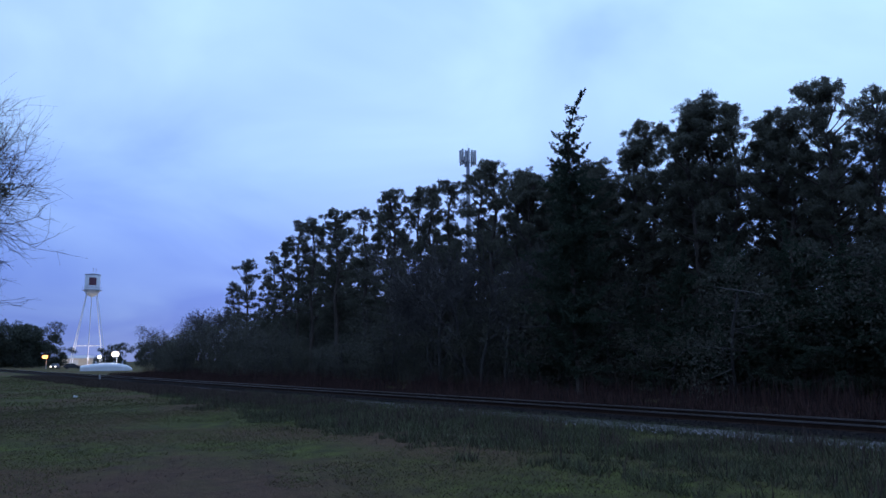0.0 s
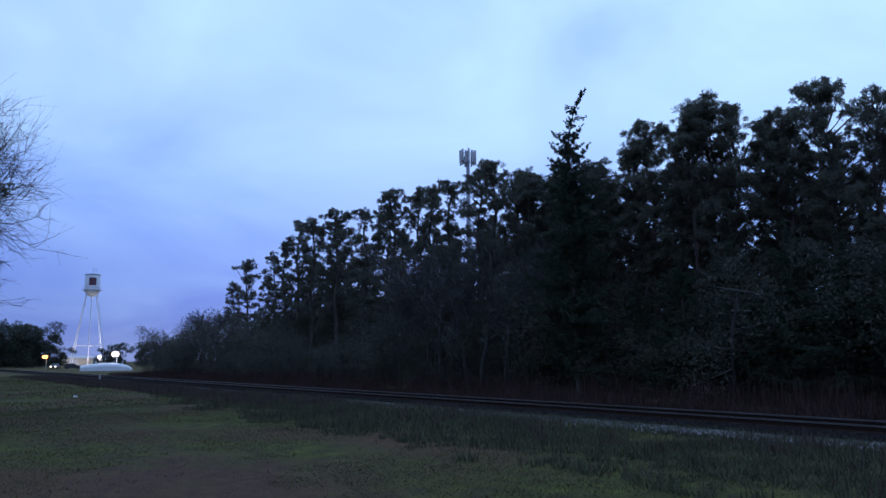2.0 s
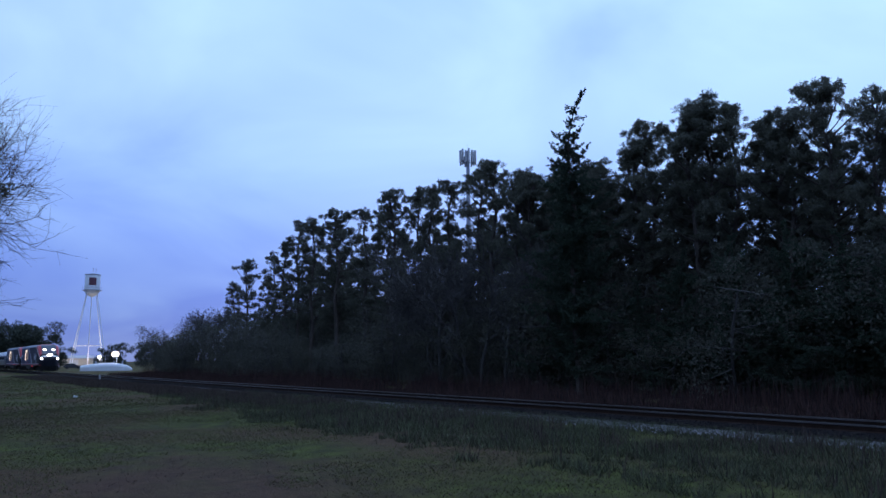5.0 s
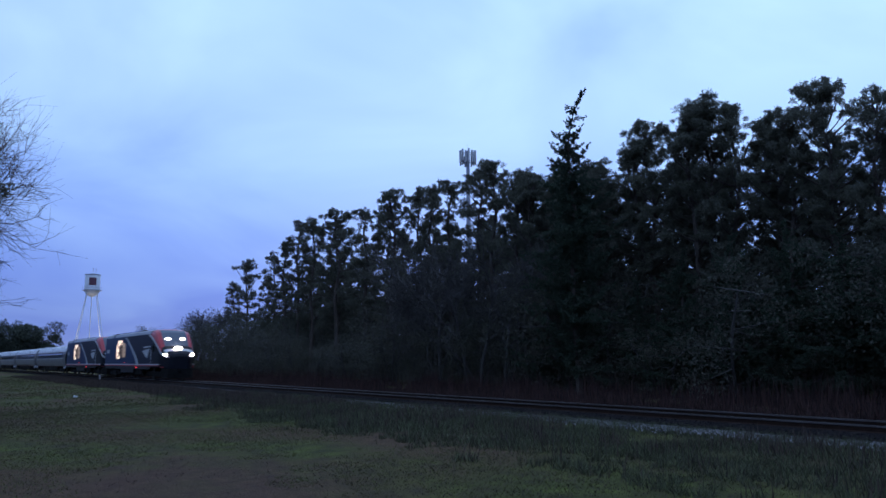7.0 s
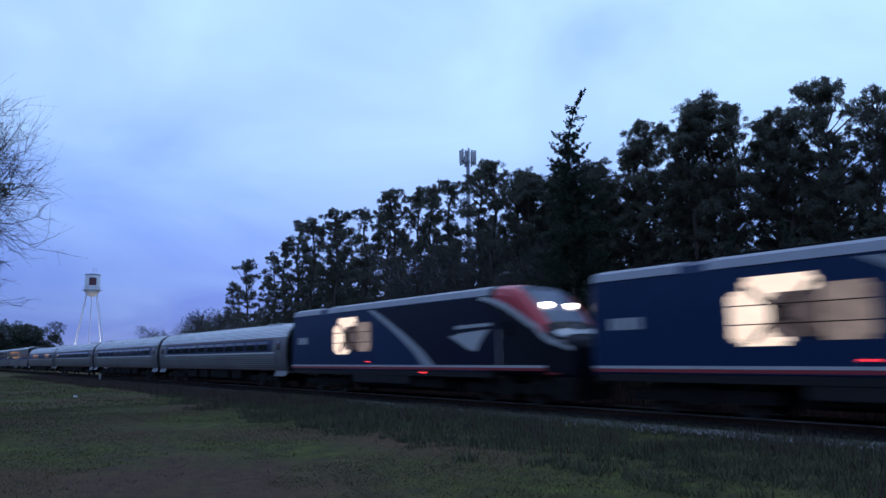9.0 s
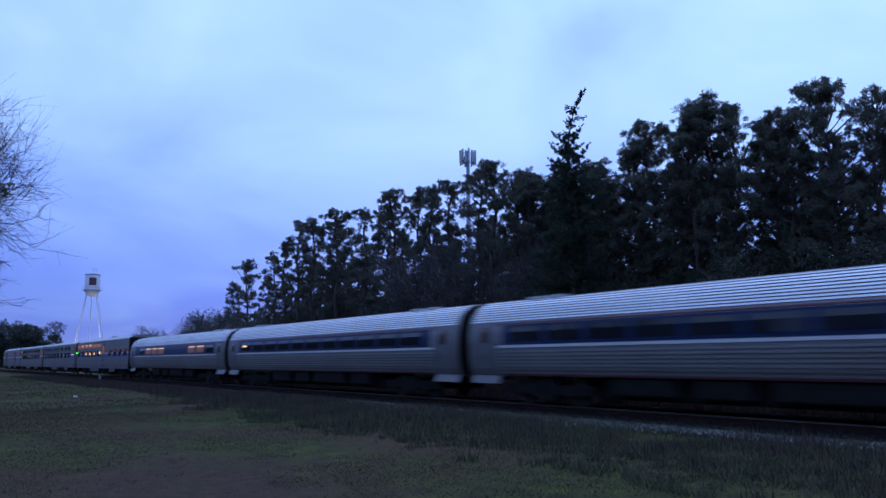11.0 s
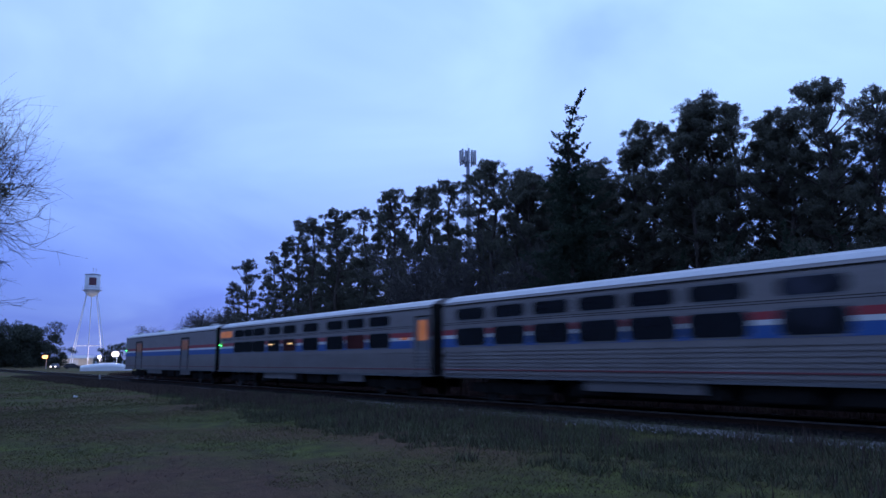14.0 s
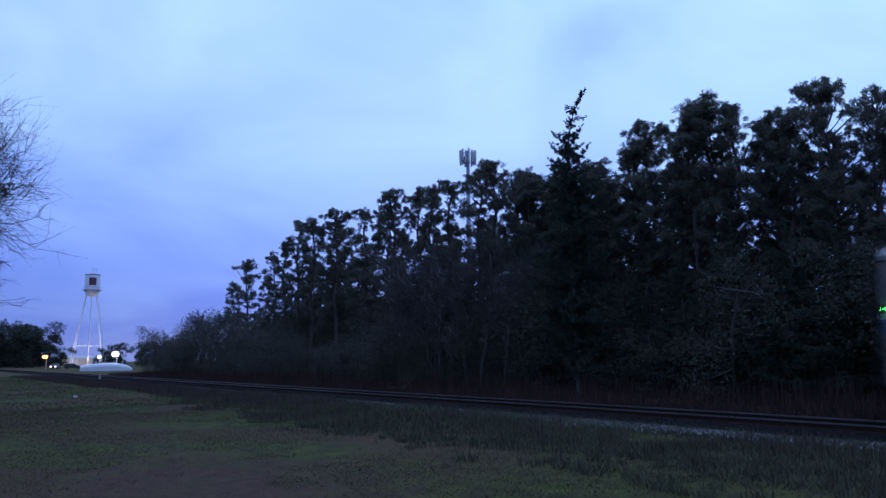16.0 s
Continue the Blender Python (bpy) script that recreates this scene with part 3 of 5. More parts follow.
def cedar(seed, H, broad=1.0, label="tall narrow cedar with a thin ragged spire", lean=1.0, limbs=230):
    """Cedar with feathery upswept boughs; the top is a thin ragged spire."""
    rng = np.random.default_rng(seed)
    tree = empty("cedar_tree", label, "tree")
    wood = bmesh.new()
    top = [Vector((0.10 * math.sin(i * 1.1), 0.10 * math.cos(i), H * i / 12)) for i in range(13)]
    for i, d in ((10, 0.08), (11, 0.30), (12, 0.85)):
        top[i] += Vector((0.8, 0.6, 0)) * d * lean
    stalk(wood, top, 0.22, 0.015, 6)
    C, R = [], []
    for k in range(limbs):
        f = 0.06 + 0.93 * ((k + rng.uniform(0, 1)) / limbs) ** 0.9
        i = min(11, int(f * 12))
        base = top[i].lerp(top[i + 1], f * 12 - i)
        d = H * (1 - f)
        if d < 4.2 and rng.uniform() < 0.35:
            continue
        reach = broad * float(np.interp(d, (0, 0.9, 1.7, 3.2, 4.1, 4.7, 7.5, 10, 16), (.14, .34, .85, 1.0, 1.3, 1.55, 2.2, 2.8, 3.1))) * rng.uniform(0.45, 1.35)
        reach = min(reach, 3.1 * broad * rng.uniform(.8, 1.1))
        a = k * 2.4 + rng.uniform(-.6, .6)
        rise = 1.5 if d < 1.2 else (0.22 if f > 0.7 else 0.0)
        pts = limb_path(rng, base, (math.cos(a), math.sin(a), rise), reach, 6, 0.15, 0.07)
        stalk(wood, pts, 0.006 + 0.012 * min(1.5, reach), 0.004, 3)
        # foliage clothes the whole bough and tapers to its tip
        n = max(7, int(reach * 15))
        for j in range(n):
            u = (j + rng.uniform(0, 1)) / n
            if u < 0.12:
                continue
            w = u * 6
            m = min(5, int(w))
            fat = (0.085 + 0.12 * min(1.8, reach)) * (1.15 - 0.9 * u)
            C.append(np.array(pts[m].lerp(pts[m + 1], w - m)) + rng.normal(0, 0.45 * fat, 3))
            R.append(max(0.06, fat) * rng.uniform(0.7, 1.2))
    part("trunk", wood, M["bark"], tree)
    crown_part(spray(rng, C, R, 34 if limbs > 150 else 26, 0.036, 0.02, 0.8, 0.4, 0.2), 3, M["cedar"], tree, "dark scaly cedar sprays")
    return tree


def bare_tree(seed, H, spread, label, depth=4, fine=1.0, name="bare_tree", kid_counts=(7, 6, 5, 4, 3), sprigs=0):
    rng = np.random.default_rng(seed)
    small = np.random.default_rng(seed + 500)
    tree = empty(name, label, "tree")
    trunk, twigs = bmesh.new(), bmesh.new()

    def grow(p, d, length, r, level):
        pts = limb_path(rng, p, d, length, 4, 0.16, 0.05)
        stalk(trunk if level < 2 else twigs, pts, r, r * 0.45, 6 if level < 2 else 3)
        if level >= depth:
            for _ in range(sprigs):
                u = int(small.integers(1, 5))
                tip = pts[u] + ((pts[u] - pts[u - 1]).normalized() + Vector(small.normal(0, 0.55, 3))) * length * small.uniform(0.3, 0.75)
                tube(twigs, pts[u], tip, r * 0.45, r * 0.3, 3)
            return
        kids = kid_counts[level]
        for k in range(kids):
            u = rng.uniform(0.3, 1.0) * 4
            i = min(3, int(u))
            b = pts[i].lerp(pts[i + 1], u - i)
            ax = (pts[i + 1] - pts[i]).normalized()
            side = ax.cross(Vector(rng.normal(0, 1, 3))).normalized()
            grow(b, ax * 0.75 + side * rng.uniform(0.45, 1.0) * spread, length * rng.uniform(0.42, 0.68), max(r * 0.45, 0.008 * fine), level + 1)

    grow((0, 0, 0), (0, 0, 1), H * 0.62, H * 0.013, 0)
    part("trunk", trunk, M["grey_bark"], tree)
    part("branchwork", twigs, M["grey_bark"], tree, "fine leafless twigs")
    return tree


def put(tree, x, y, h=1.0, turn=0.0, wide=None):
    tree.matrix_basis = pose(x, y, lie(x, y) - 0.05, 0, 0, turn) @ Matrix.Diagonal((wide or h, wide or h, h, 1))


def plant(kinds, rows, seed, wide=1.0):
    """Copies of a few grown trees; rows of x, y and height."""
    rng = np.random.default_rng(seed)
    for i, (x, y, h) in enumerate(rows):
        src, H = kinds[i % len(kinds)]
        s = h / H
        t = copy_thing(src, Matrix())
        put(t, x, y, s, rng.uniform(0, 360), (0.55 * s + 0.45) * wide * rng.uniform(0.9, 1.12))


def build_wood():
    kinds = [(pine(11 + 7 * k, 16.0, w, lo, n, ba), 16.5) for k, (w, lo, n, ba) in enumerate((
        (0.88, .30, 36, .10), (1.08, .38, 40, .07), (0.80, .28, 34, .16), (1.15, .40, 44, .06), (0.95, .36, 33, .16)))]
    slim, dome, thin_one, broad, open_one = range(5)
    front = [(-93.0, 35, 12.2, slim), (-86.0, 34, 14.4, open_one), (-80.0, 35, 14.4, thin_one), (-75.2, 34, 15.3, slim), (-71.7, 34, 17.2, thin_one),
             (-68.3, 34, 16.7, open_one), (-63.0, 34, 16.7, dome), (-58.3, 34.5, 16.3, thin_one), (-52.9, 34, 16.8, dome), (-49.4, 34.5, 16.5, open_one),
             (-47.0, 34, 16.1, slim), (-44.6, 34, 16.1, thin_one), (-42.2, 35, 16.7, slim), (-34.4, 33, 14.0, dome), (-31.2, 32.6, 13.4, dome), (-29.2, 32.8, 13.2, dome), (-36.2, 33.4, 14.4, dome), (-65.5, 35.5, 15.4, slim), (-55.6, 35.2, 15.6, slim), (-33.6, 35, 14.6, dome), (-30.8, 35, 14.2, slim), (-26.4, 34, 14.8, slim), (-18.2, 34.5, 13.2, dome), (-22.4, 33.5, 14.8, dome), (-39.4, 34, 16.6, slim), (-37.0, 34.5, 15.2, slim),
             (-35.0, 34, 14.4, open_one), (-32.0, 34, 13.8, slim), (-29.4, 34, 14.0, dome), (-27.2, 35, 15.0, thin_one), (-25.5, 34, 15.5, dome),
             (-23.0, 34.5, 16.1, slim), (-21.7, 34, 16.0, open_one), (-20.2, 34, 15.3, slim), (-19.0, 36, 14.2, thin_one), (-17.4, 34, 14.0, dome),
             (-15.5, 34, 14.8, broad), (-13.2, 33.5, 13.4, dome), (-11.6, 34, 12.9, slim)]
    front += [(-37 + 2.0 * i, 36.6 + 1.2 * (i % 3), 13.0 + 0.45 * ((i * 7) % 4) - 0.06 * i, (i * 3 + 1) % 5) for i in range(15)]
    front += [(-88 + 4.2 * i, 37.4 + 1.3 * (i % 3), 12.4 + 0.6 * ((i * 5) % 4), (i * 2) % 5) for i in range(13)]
    ordered = np.random.default_rng(1)
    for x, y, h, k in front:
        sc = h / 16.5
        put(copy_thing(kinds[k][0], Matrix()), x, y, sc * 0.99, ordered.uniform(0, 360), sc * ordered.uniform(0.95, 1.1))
    rng = np.random.default_rng(21)
    inner = [(-90 + 3.4 * i + rng.uniform(-1, 1), rng.uniform(40, 54), rng.uniform(11.5, 14.5)) for i in range(25)]
    plant(kinds, inner, 2)
    off = [(-8 + 5 * i, 34 + rng.uniform(-1, 5), rng.uniform(13, 16)) for i in range(7)]
    plant(kinds, off, 3)
    for k, _ in kinds:
        x = 30 + 6 * kinds.index((k, 16.5))
        put(k, x, 36, 0.95)
    under = [(leafy(3, 7.0, 2.7), 7.0), (leafy(8, 7.0, 2.4, "dry_leaf", "vine-covered olive-green undergrowth tree"), 7.0), (leafy(14, 7.0, 3.0), 7.0)]
    low = (3.4, 4.6, 5.4, 6.2, 6.8)
    rows = [(-110 + 2.2 * i + rng.uniform(-.8, .8), rng.uniform(29.0, 31.5), rng.choice(low if -76 < -110 + 2.2 * i < -40 else (4.6, 5.6, 6.6, 7.4, 8.2)) * rng.uniform(.85, 1.1) * (0.85 if i < 4 else 0.95)) for i in range(54)]
    plant(under, rows, 4)
    rows = [(-112 + 3.0 * i + rng.uniform(-1, 1), rng.uniform(33, 41), rng.uniform(5.5, 9.0) * (0.72 if i < 10 else 1.0)) for i in range(42)]
    plant(under, rows, 5)
    for k, (t, _) in enumerate(under):
        put(t, 8 + 4 * k, 30.5, 0.9)
    c = cedar(5, 16.4)
    put(c, -26.05, 28.0, 1.0, 0)
    # bushy young cedars along the foot of the wood
    young = cedar(23, 8.0, 1.45, "bushy dark young cedar at the edge of the wood", 0.3, 120)
    put(young, -18.1, 29.6, 0.92, 20, 1.0)
    for x, y, h, a in ((-15.5, 29.8, 0.95, 100), (-13.2, 29.4, 0.84, 210), (-20.9, 29.9, 0.86, 300), (-28.9, 29.6, 0.80, 60), (-11.4, 29.6, 0.8, 150), (-23.6, 29.9, 0.72, 250)):
        put(copy_thing(young, Matrix()), x, y, h, a, 1.0)
    # deep wood behind: foliage too far in to tell trees apart
    C = [(rng.uniform(-125, 30), rng.uniform(44, 62), rng.uniform(0.3, 9.0)) for _ in range(1500)]
    C += [(rng.uniform(-95, 30), rng.uniform(42, 58), rng.uniform(0.0, 5.0)) for _ in range(1300)]
    V = leaf_cloud(rng, C, rng.uniform(1.2, 2.0, len(C)), 60, 0.30)
    ob = new("deep_wood", tri_mesh("deep_wood", V.tolist(), np.arange(len(V)).reshape(-1, 4).tolist(), M["far_leaf"]))
    tagged(ob, "dense dark foliage deep in the wood", "woods", kind="stuff")
    # low dark growth that closes the view across the road
    C = [(rng.uniform(-390, -356), rng.uniform(-12, 84), rng.uniform(0.0, 3.2)) for _ in range(420)]
    V = leaf_cloud(rng, C, rng.uniform(1.2, 2.0, len(C)), 40, 0.45)
    ob = new("far_hedge", tri_mesh("far_hedge", V.tolist(), np.arange(len(V)).reshape(-1, 4).tolist(), M["far_leaf"]))
    tagged(ob, "low dark hedge across the road", "hedge", kind="stuff")
    # leafless trees at the far end of the wood
    b = bare_tree(31, 10.0, 0.9, "small leafless grey tree at the wood's edge", 4, 2.2)
    put(b, -112, 36, 1.08)
    for x, y, h, a in ((-103, 37, 1.02, 80), (-95, 36, 0.95, 150), (-107, 33.5, 1.0, 300), (-126, 37, 0.75, 220), (-89, 31, 1.0, 30), (-42.5, 31.2, 1.0, 200), (-39.5, 29.2, 1.02, 10), (-37.2, 29.6, 1.08, 120), (-35.0, 29.0, 1.04, 250), (-33.2, 29.4, 0.92, 330), (-40.8, 30.0, 0.95, 75)):
        put(copy_thing(b, Matrix()), x, y, h, a)
    # trees across the road, far off
    far = [(-281, 27, 15.0), (-279, 31.5, 16.4), (-281, 34.0, 15.8), (-281, 36.6, 16.2), (-283, 39.0, 12.0), (-284, 22, 14.5), (-290, 16, 14.0), (-283, 33, 9.0), (-282, 37, 8.5), (-282, 29, 8.5), (-262, 67, 8.2), (-258, 71, 8.8), (-300, 66, 9.5), (-280, 78, 9), (-295, 47, 8.5)]
    big = [(leafy(40 + k, 13.0, 4.6, "far_leaf", "large dark tree across the road", 0.26), 13.0) for k in range(2)]
    plant(big, far, 6, 1.2)
    for k, (t, _) in enumerate(big):
        put(t, -306 - 8 * k, 10 + 5 * k, 0.9)


build_wood()


def build_near_tree():
    t = bare_tree(52, 12.5, 1.0, "leafless tree with fine twigs and a dark leafy clump", 4, 1.35, "roadside_tree", (16, 12, 8, 5), 3)
    put(t, -31.1, -1.95, 1.06, 30, 0.9)
    rng = np.random.default_rng(9)
    C = [np.array((-27.4, 2.0, 7.5)) + rng.normal(0, 1, 3) * (0.2, 0.2, 0.14) for _ in range(12)]
    V = leaf_cloud(rng, C, rng.uniform(0.2, 0.34, 12), 60, 0.07)
    ob = new("mistletoe", tri_mesh("mistletoe", V.tolist(), np.arange(len(V)).reshape(-1, 4).tolist(), M["leaf"]))
    tagged(ob, "dark round clump of mistletoe among bare twigs", "mistletoe")


build_near_tree()


def paper_scrap():
    bm = bmesh.new()
    bmesh.ops.create_icosphere(bm, subdivisions=2, radius=0.11)
    for v in bm.verts:
        v.co *= 1 + 0.45 * noise.noise(v.co * 14)
        v.co.z *= 0.6
    tagged(part("paper_scrap", bm, M["white"]), "crumpled white paper scrap lying in the grass", "litter").location = (-44.0, 7.9, lie(-44.0, 7.9) + 0.05)


paper_scrap()


def build_unseen_wood():
    """Unseen dark trees, added to block low sky and darken the train's flanks."""
    rng = np.random.default_rng(77)
    C = [(rng.uniform(-260, 70), rng.uniform(-34, -24), rng.uniform(0.5, 13.0)) for _ in range(1500)]
    C += [(rng.uniform(-400, -340), rng.uniform(-110, 14), rng.uniform(0.5, 14.0)) for _ in range(700)]
    V = leaf_cloud(rng, C, rng.uniform(1.6, 2.8, len(C)), 26, 0.85)
    ob = new("unseen_wood", tri_mesh("unseen_wood", V.tolist(), np.arange(len(V)).reshape(-1, 4).tolist(), M["far_leaf"]))
    tagged(ob, "unseen dark trees added to shade the train flanks", "woods", kind="stuff")


build_unseen_wood()

# ---- far side of the road: tower, lamps, buildings ----


def water_tower():
    t = empty("water_tower", "white elevated water tower with a faded red emblem on its tank", "water tower")
    n = 28

    def ring(r, z):
        return [(r * math.cos(2 * math.pi * i / n), r * math.sin(2 * math.pi * i / n), z) for i in range(n)]
    tank = part("tank", loft([ring(r, z) for r, z in ((0.3, 28.4), (1.3, 28.7), (2.3, 29.5), (2.9, 30.6), (2.95, 31.0), (2.95, 37.4), (2.9, 37.5))]), M["tower_white"], t, "white riveted tank with a round bottom", True)
    part("roof", loft([ring(r, z) for r, z in ((3.15, 37.45), (3.15, 37.6), (1.6, 37.9), (0.25, 38.2))]), M["tower_grey"], t, "shallow conical grey roof")
    part("walkway", loft([ring(r, z) for r, z in ((2.96, 31.0), (3.75, 31.0), (3.75, 31.15), (2.96, 31.15))], cap=False), M["tower_grey"], t)
    part("railing", loft([ring(r, z) for r, z in ((3.70, 32.0), (3.75, 32.0), (3.75, 32.08), (3.70, 32.08))], cap=False), M["tower_grey"], t)
    emb = []
    for i in range(7):
        a = math.radians(-31 + 9 * i)
        emb.append([(2.98 * math.cos(a), 2.98 * math.sin(a), z) for z in (33.0, 36.2)])
    part("emblem", loft(emb, closed=False, cap=False), M["emblem"], tank, "faded red painted emblem")
    part("finial", tubes(((0, 0, 38.8), (0, 0, 40.6), .08, .05), ((2.8, 0.8, 37.6), (2.9, 0.8, 40.4), .06, .04)), M["tower_grey"], t, "thin aerial")
    feet = [(6.5 * sx, 6.5 * sy) for sx in (-1, 1) for sy in (-1, 1)]
    for fx, fy in feet:
        part("leg", tubes(((fx, fy, -1.5), (fx * 0.26, fy * 0.26, 31.0), .20, .13)), M["tower_white"], t, "slender white leg")
    for za in (8.3,):
        f = 1 - 0.74 * (za + 1.5) / 32.5
        c = [(6.5 * f * sx, 6.5 * f * sy, za) for sx, sy in ((-1, -1), (1, -1), (1, 1), (-1, 1))]
        for i in range(4):
            part("strut", tubes((c[i], c[(i + 1) % 4], .09, .09), n=6), M["tower_white"], t)
    part("riser", tubes(((0, 0, -1.5), (0, 0, 28.6), .16, .16), n=12), M["tower_white"], t)
    t.matrix_basis = pose(-327.2, 62.5, 0, 0, 0, -6)


def cell_mast():
    t = empty("mobile_mast", "grey steel monopole mast with a crown of aerial panels", "mast")
    part("pole", tubes(((0, 0, 0), (0, 0, 50.2), .85, .38), n=14), M["tower_grey"], t)
    for z in (47.6, 49.6):
        part("platform_ring", tubes(*[((1.75 * math.cos(a), 1.75 * math.sin(a), z), (1.75 * math.cos(a + 2.094), 1.75 * math.sin(a + 2.094), z), .07, .07) for a in (0.3, 2.394, 4.489)], n=6), M["tower_grey"], t)
    for k in range(15):
        a = 0.3 + k * 2 * math.pi / 15
        x, y = 1.85 * math.cos(a), 1.85 * math.sin(a)
        p = part("aerial", soft_box(-.16, .16, -.19, .19, 47.1, 50.0, .04), M["roof_grey"], t, "pale upright aerial panel")
        p.matrix_basis = pose(x, y, random.uniform(-.3, .4), 0, 0, math.degrees(a))
    for a in (0.6, 2.7, 4.8):
        part("radio_box", soft_box(1.05 * math.cos(a) - .25, 1.05 * math.cos(a) + .25, 1.05 * math.sin(a) - .25, 1.05 * math.sin(a) + .25, 46.9, 48.6, .05), M["tower_grey"], t, "grey radio box")
    part("rod", tubes(((0, 0, 50), (0, 0, 51.6), .04, .02)), M["tower_grey"], t)
    t.location = (-128.8, 103.7, 0)


def street_lamp(x, y, z, glow, colour, power, label):
    t = empty("street_lamp", label, "street lamp")
    part("pole", tubes(((0, 0, -z), (0, 0, 0.15), .11, .07)), M["steel"], t)
    part("arm", tubes(((0, 0, 0.1), (0.9, -0.5, 0.25), .045, .04)), M["steel"], t)
    h = part("head", soft_box(.75, 1.5, -.75, -.35, .12, .32, .06), M["tower_grey"], t)
    # lens is far over true size, so its shape takes in the glare
    part("lens", soft_box(.55, 1.65, -1.2, .1, -.8, .10, .2), M[glow], h, "glowing lens enlarged to show glare")
    t.location = (x, y, z)
    lamp = new("lamp_light", bpy.data.lights.new("lamp_light", "POINT"))
    lamp.data.energy, lamp.data.color, lamp.data.shadow_soft_size = power, colour, 0.3
    lamp.location = (x + 2.4, y - 0.9, z - 0.6)


def storage_tank():
    t = empty("storage_tank", "long low white tank with a rounded top, lit by a floodlight", "tank")
    arc = [math.pi * i / 12 for i in range(13)]
    prof = ((-4.8, .95, .85), (-4.7, 1.12, 1.0), (-3.0, 1.40, 1.3), (-1.0, 1.60, 1.4), (1.0, 1.68, 1.4), (2.6, 1.48, 1.3), (4.0, 1.10, 1.0), (4.9, .55, .5))
    part("shell", loft([[(x, w * math.cos(q), -.35 + (h + .3) * max(0.0, math.sin(q)) ** 0.32) for q in arc] for x, h, w in prof]), M["white"], t, "white painted shell with a low rounded top")
    for x in (-3.2, 3.2):
        part("saddle", soft_box(x - .25, x + .25, -1.0, 1.0, -0.3, .2, .04), M["tower_grey"], t)
    for x in (-2.0, 1.4, 3.0):
        part("hatch", tubes(((x, 0, 1.3), (x, 0, 2.0), .16, .16), n=10), M["tower_grey"], t)
    t.matrix_basis = pose(-161.4, 34.4, 0, 0, 0, 80)


def shed():
    t = empty("metal_shed", "low beige metal building under a shallow gable roof", "building")
    part("wall", boxes((-3.5, 3.5, -6.0, 6.0, -0.5, 3.3)), M["beige"], t)
    part("roof", loft([[(-3.9, y, 3.25), (0, y, 4.4), (3.9, y, 3.25), (3.9, y, 3.32), (0, y, 4.5), (-3.9, y, 3.32)] for y in (-6.3, 6.3)]), M["roof_grey"], t)
    d = part("door", soft_box(3.5, 3.56, -2.6, 0.4, -.4, 2.7, .02), M["grey_white"], t, "pale roller door")
    for k in range(6):
        part("slat", soft_box(3.56, 3.585, -2.55, .35, -.3 + .5 * k, .14 + .5 * k, .01), M["grey_white"], d)
    t.matrix_basis = pose(-346, 62.2, 0, 0, 0, -12)


def parked_car(x, y, turn, label):
    t = empty("parked_car", label, "car")
    body = [[(xx, -w, zb), (xx, -w, zt), (xx, w, zt), (xx, w, zb)] for xx, w, zb, zt in ((-2.2, .75, .45, .75), (-2.0, .85, .3, .95), (-0.9, .88, .28, 1.0), (1.0, .88, .28, .98), (1.9, .85, .3, .85), (2.2, .72, .42, .7))]
    part("body", loft(body), M["car_paint"], t)
    cab = [[(xx, -w, .97), (xx, -w * .85, zt), (xx, w * .85, zt), (xx, w, .97)] for xx, w, zt in ((-1.7, .8, 1.05), (-1.1, .82, 1.42), (.2, .82, 1.45), (1.0, .8, 1.02))]
    part("cabin", loft(cab), M["glass"], t)
    for sx in (-1.35, 1.35):
        for sy in (-.8, .8):
            part("wheel", tubes(((sx, sy - .1, .32), (sx, sy + .1, .32), .32, .32), n=14), M["rubber"], t)
    for sy in (-.55, .55):
        part("headlight", soft_box(2.12, 2.3, sy - .2, sy + .2, .5, .76, .04), M["flood"], t, "lit white headlamp")
    t.matrix_basis = pose(x, y, -0.03, 0, 0, turn)


water_tower()
cell_mast()
street_lamp(-228.5, 33.2, 3.6, "sodium", (1.0, 0.45, 0.15), 260, "street lamp with an oversized glowing orange sodium lens")
street_lamp(-168.9, 38.0, 3.73, "flood", (1.0, 0.95, 0.88), 1500, "yard lamp with an oversized bright white lens")
street_lamp(-329.1, 67.7, 4.08, "flood", (1.0, 0.90, 0.70), 6500, "small yard lamp with an oversized white lens")
storage_tank()
shed()
parked_car(-221.4, 34.3, -20, "dark parked car with its headlamps lit")
parked_car(-221.0, 38.6, 75, "dark car parked side-on at the roadside")

# ---- the train ----
# Each vehicle lies along x with its rear coupling at 0, y 0 on the track centre, z 0 on the rail head.
SPEED = 34.08
LOCO, CAR = 22.39, 26.01
START = -38.80 - 9.0 * SPEED      # where the second engine's rear coupling stands at 0 s


def both(fn):
    for s in (-1, 1):
        fn(s)


def panel(name, x0, x1, z0, z1, s, material, parent, label="", proud=0.012, y=1.5, r=0.0, deep=0.02):
    a, b = sorted((s * (y - deep), s * (y + proud)))
    if r:
        bm = boxes((x0, x1, a, b, z0, z1))
        e = [q for q in bm.edges if abs(q.verts[0].co.y - q.verts[1].co.y) > 1e-4]
        bmesh.ops.bevel(bm, geom=e, offset=r, segments=3, affect="EDGES")
    else:
        bm = boxes((x0, x1, a, b, z0, z1))
    return part(name, bm, M[material], parent, label)


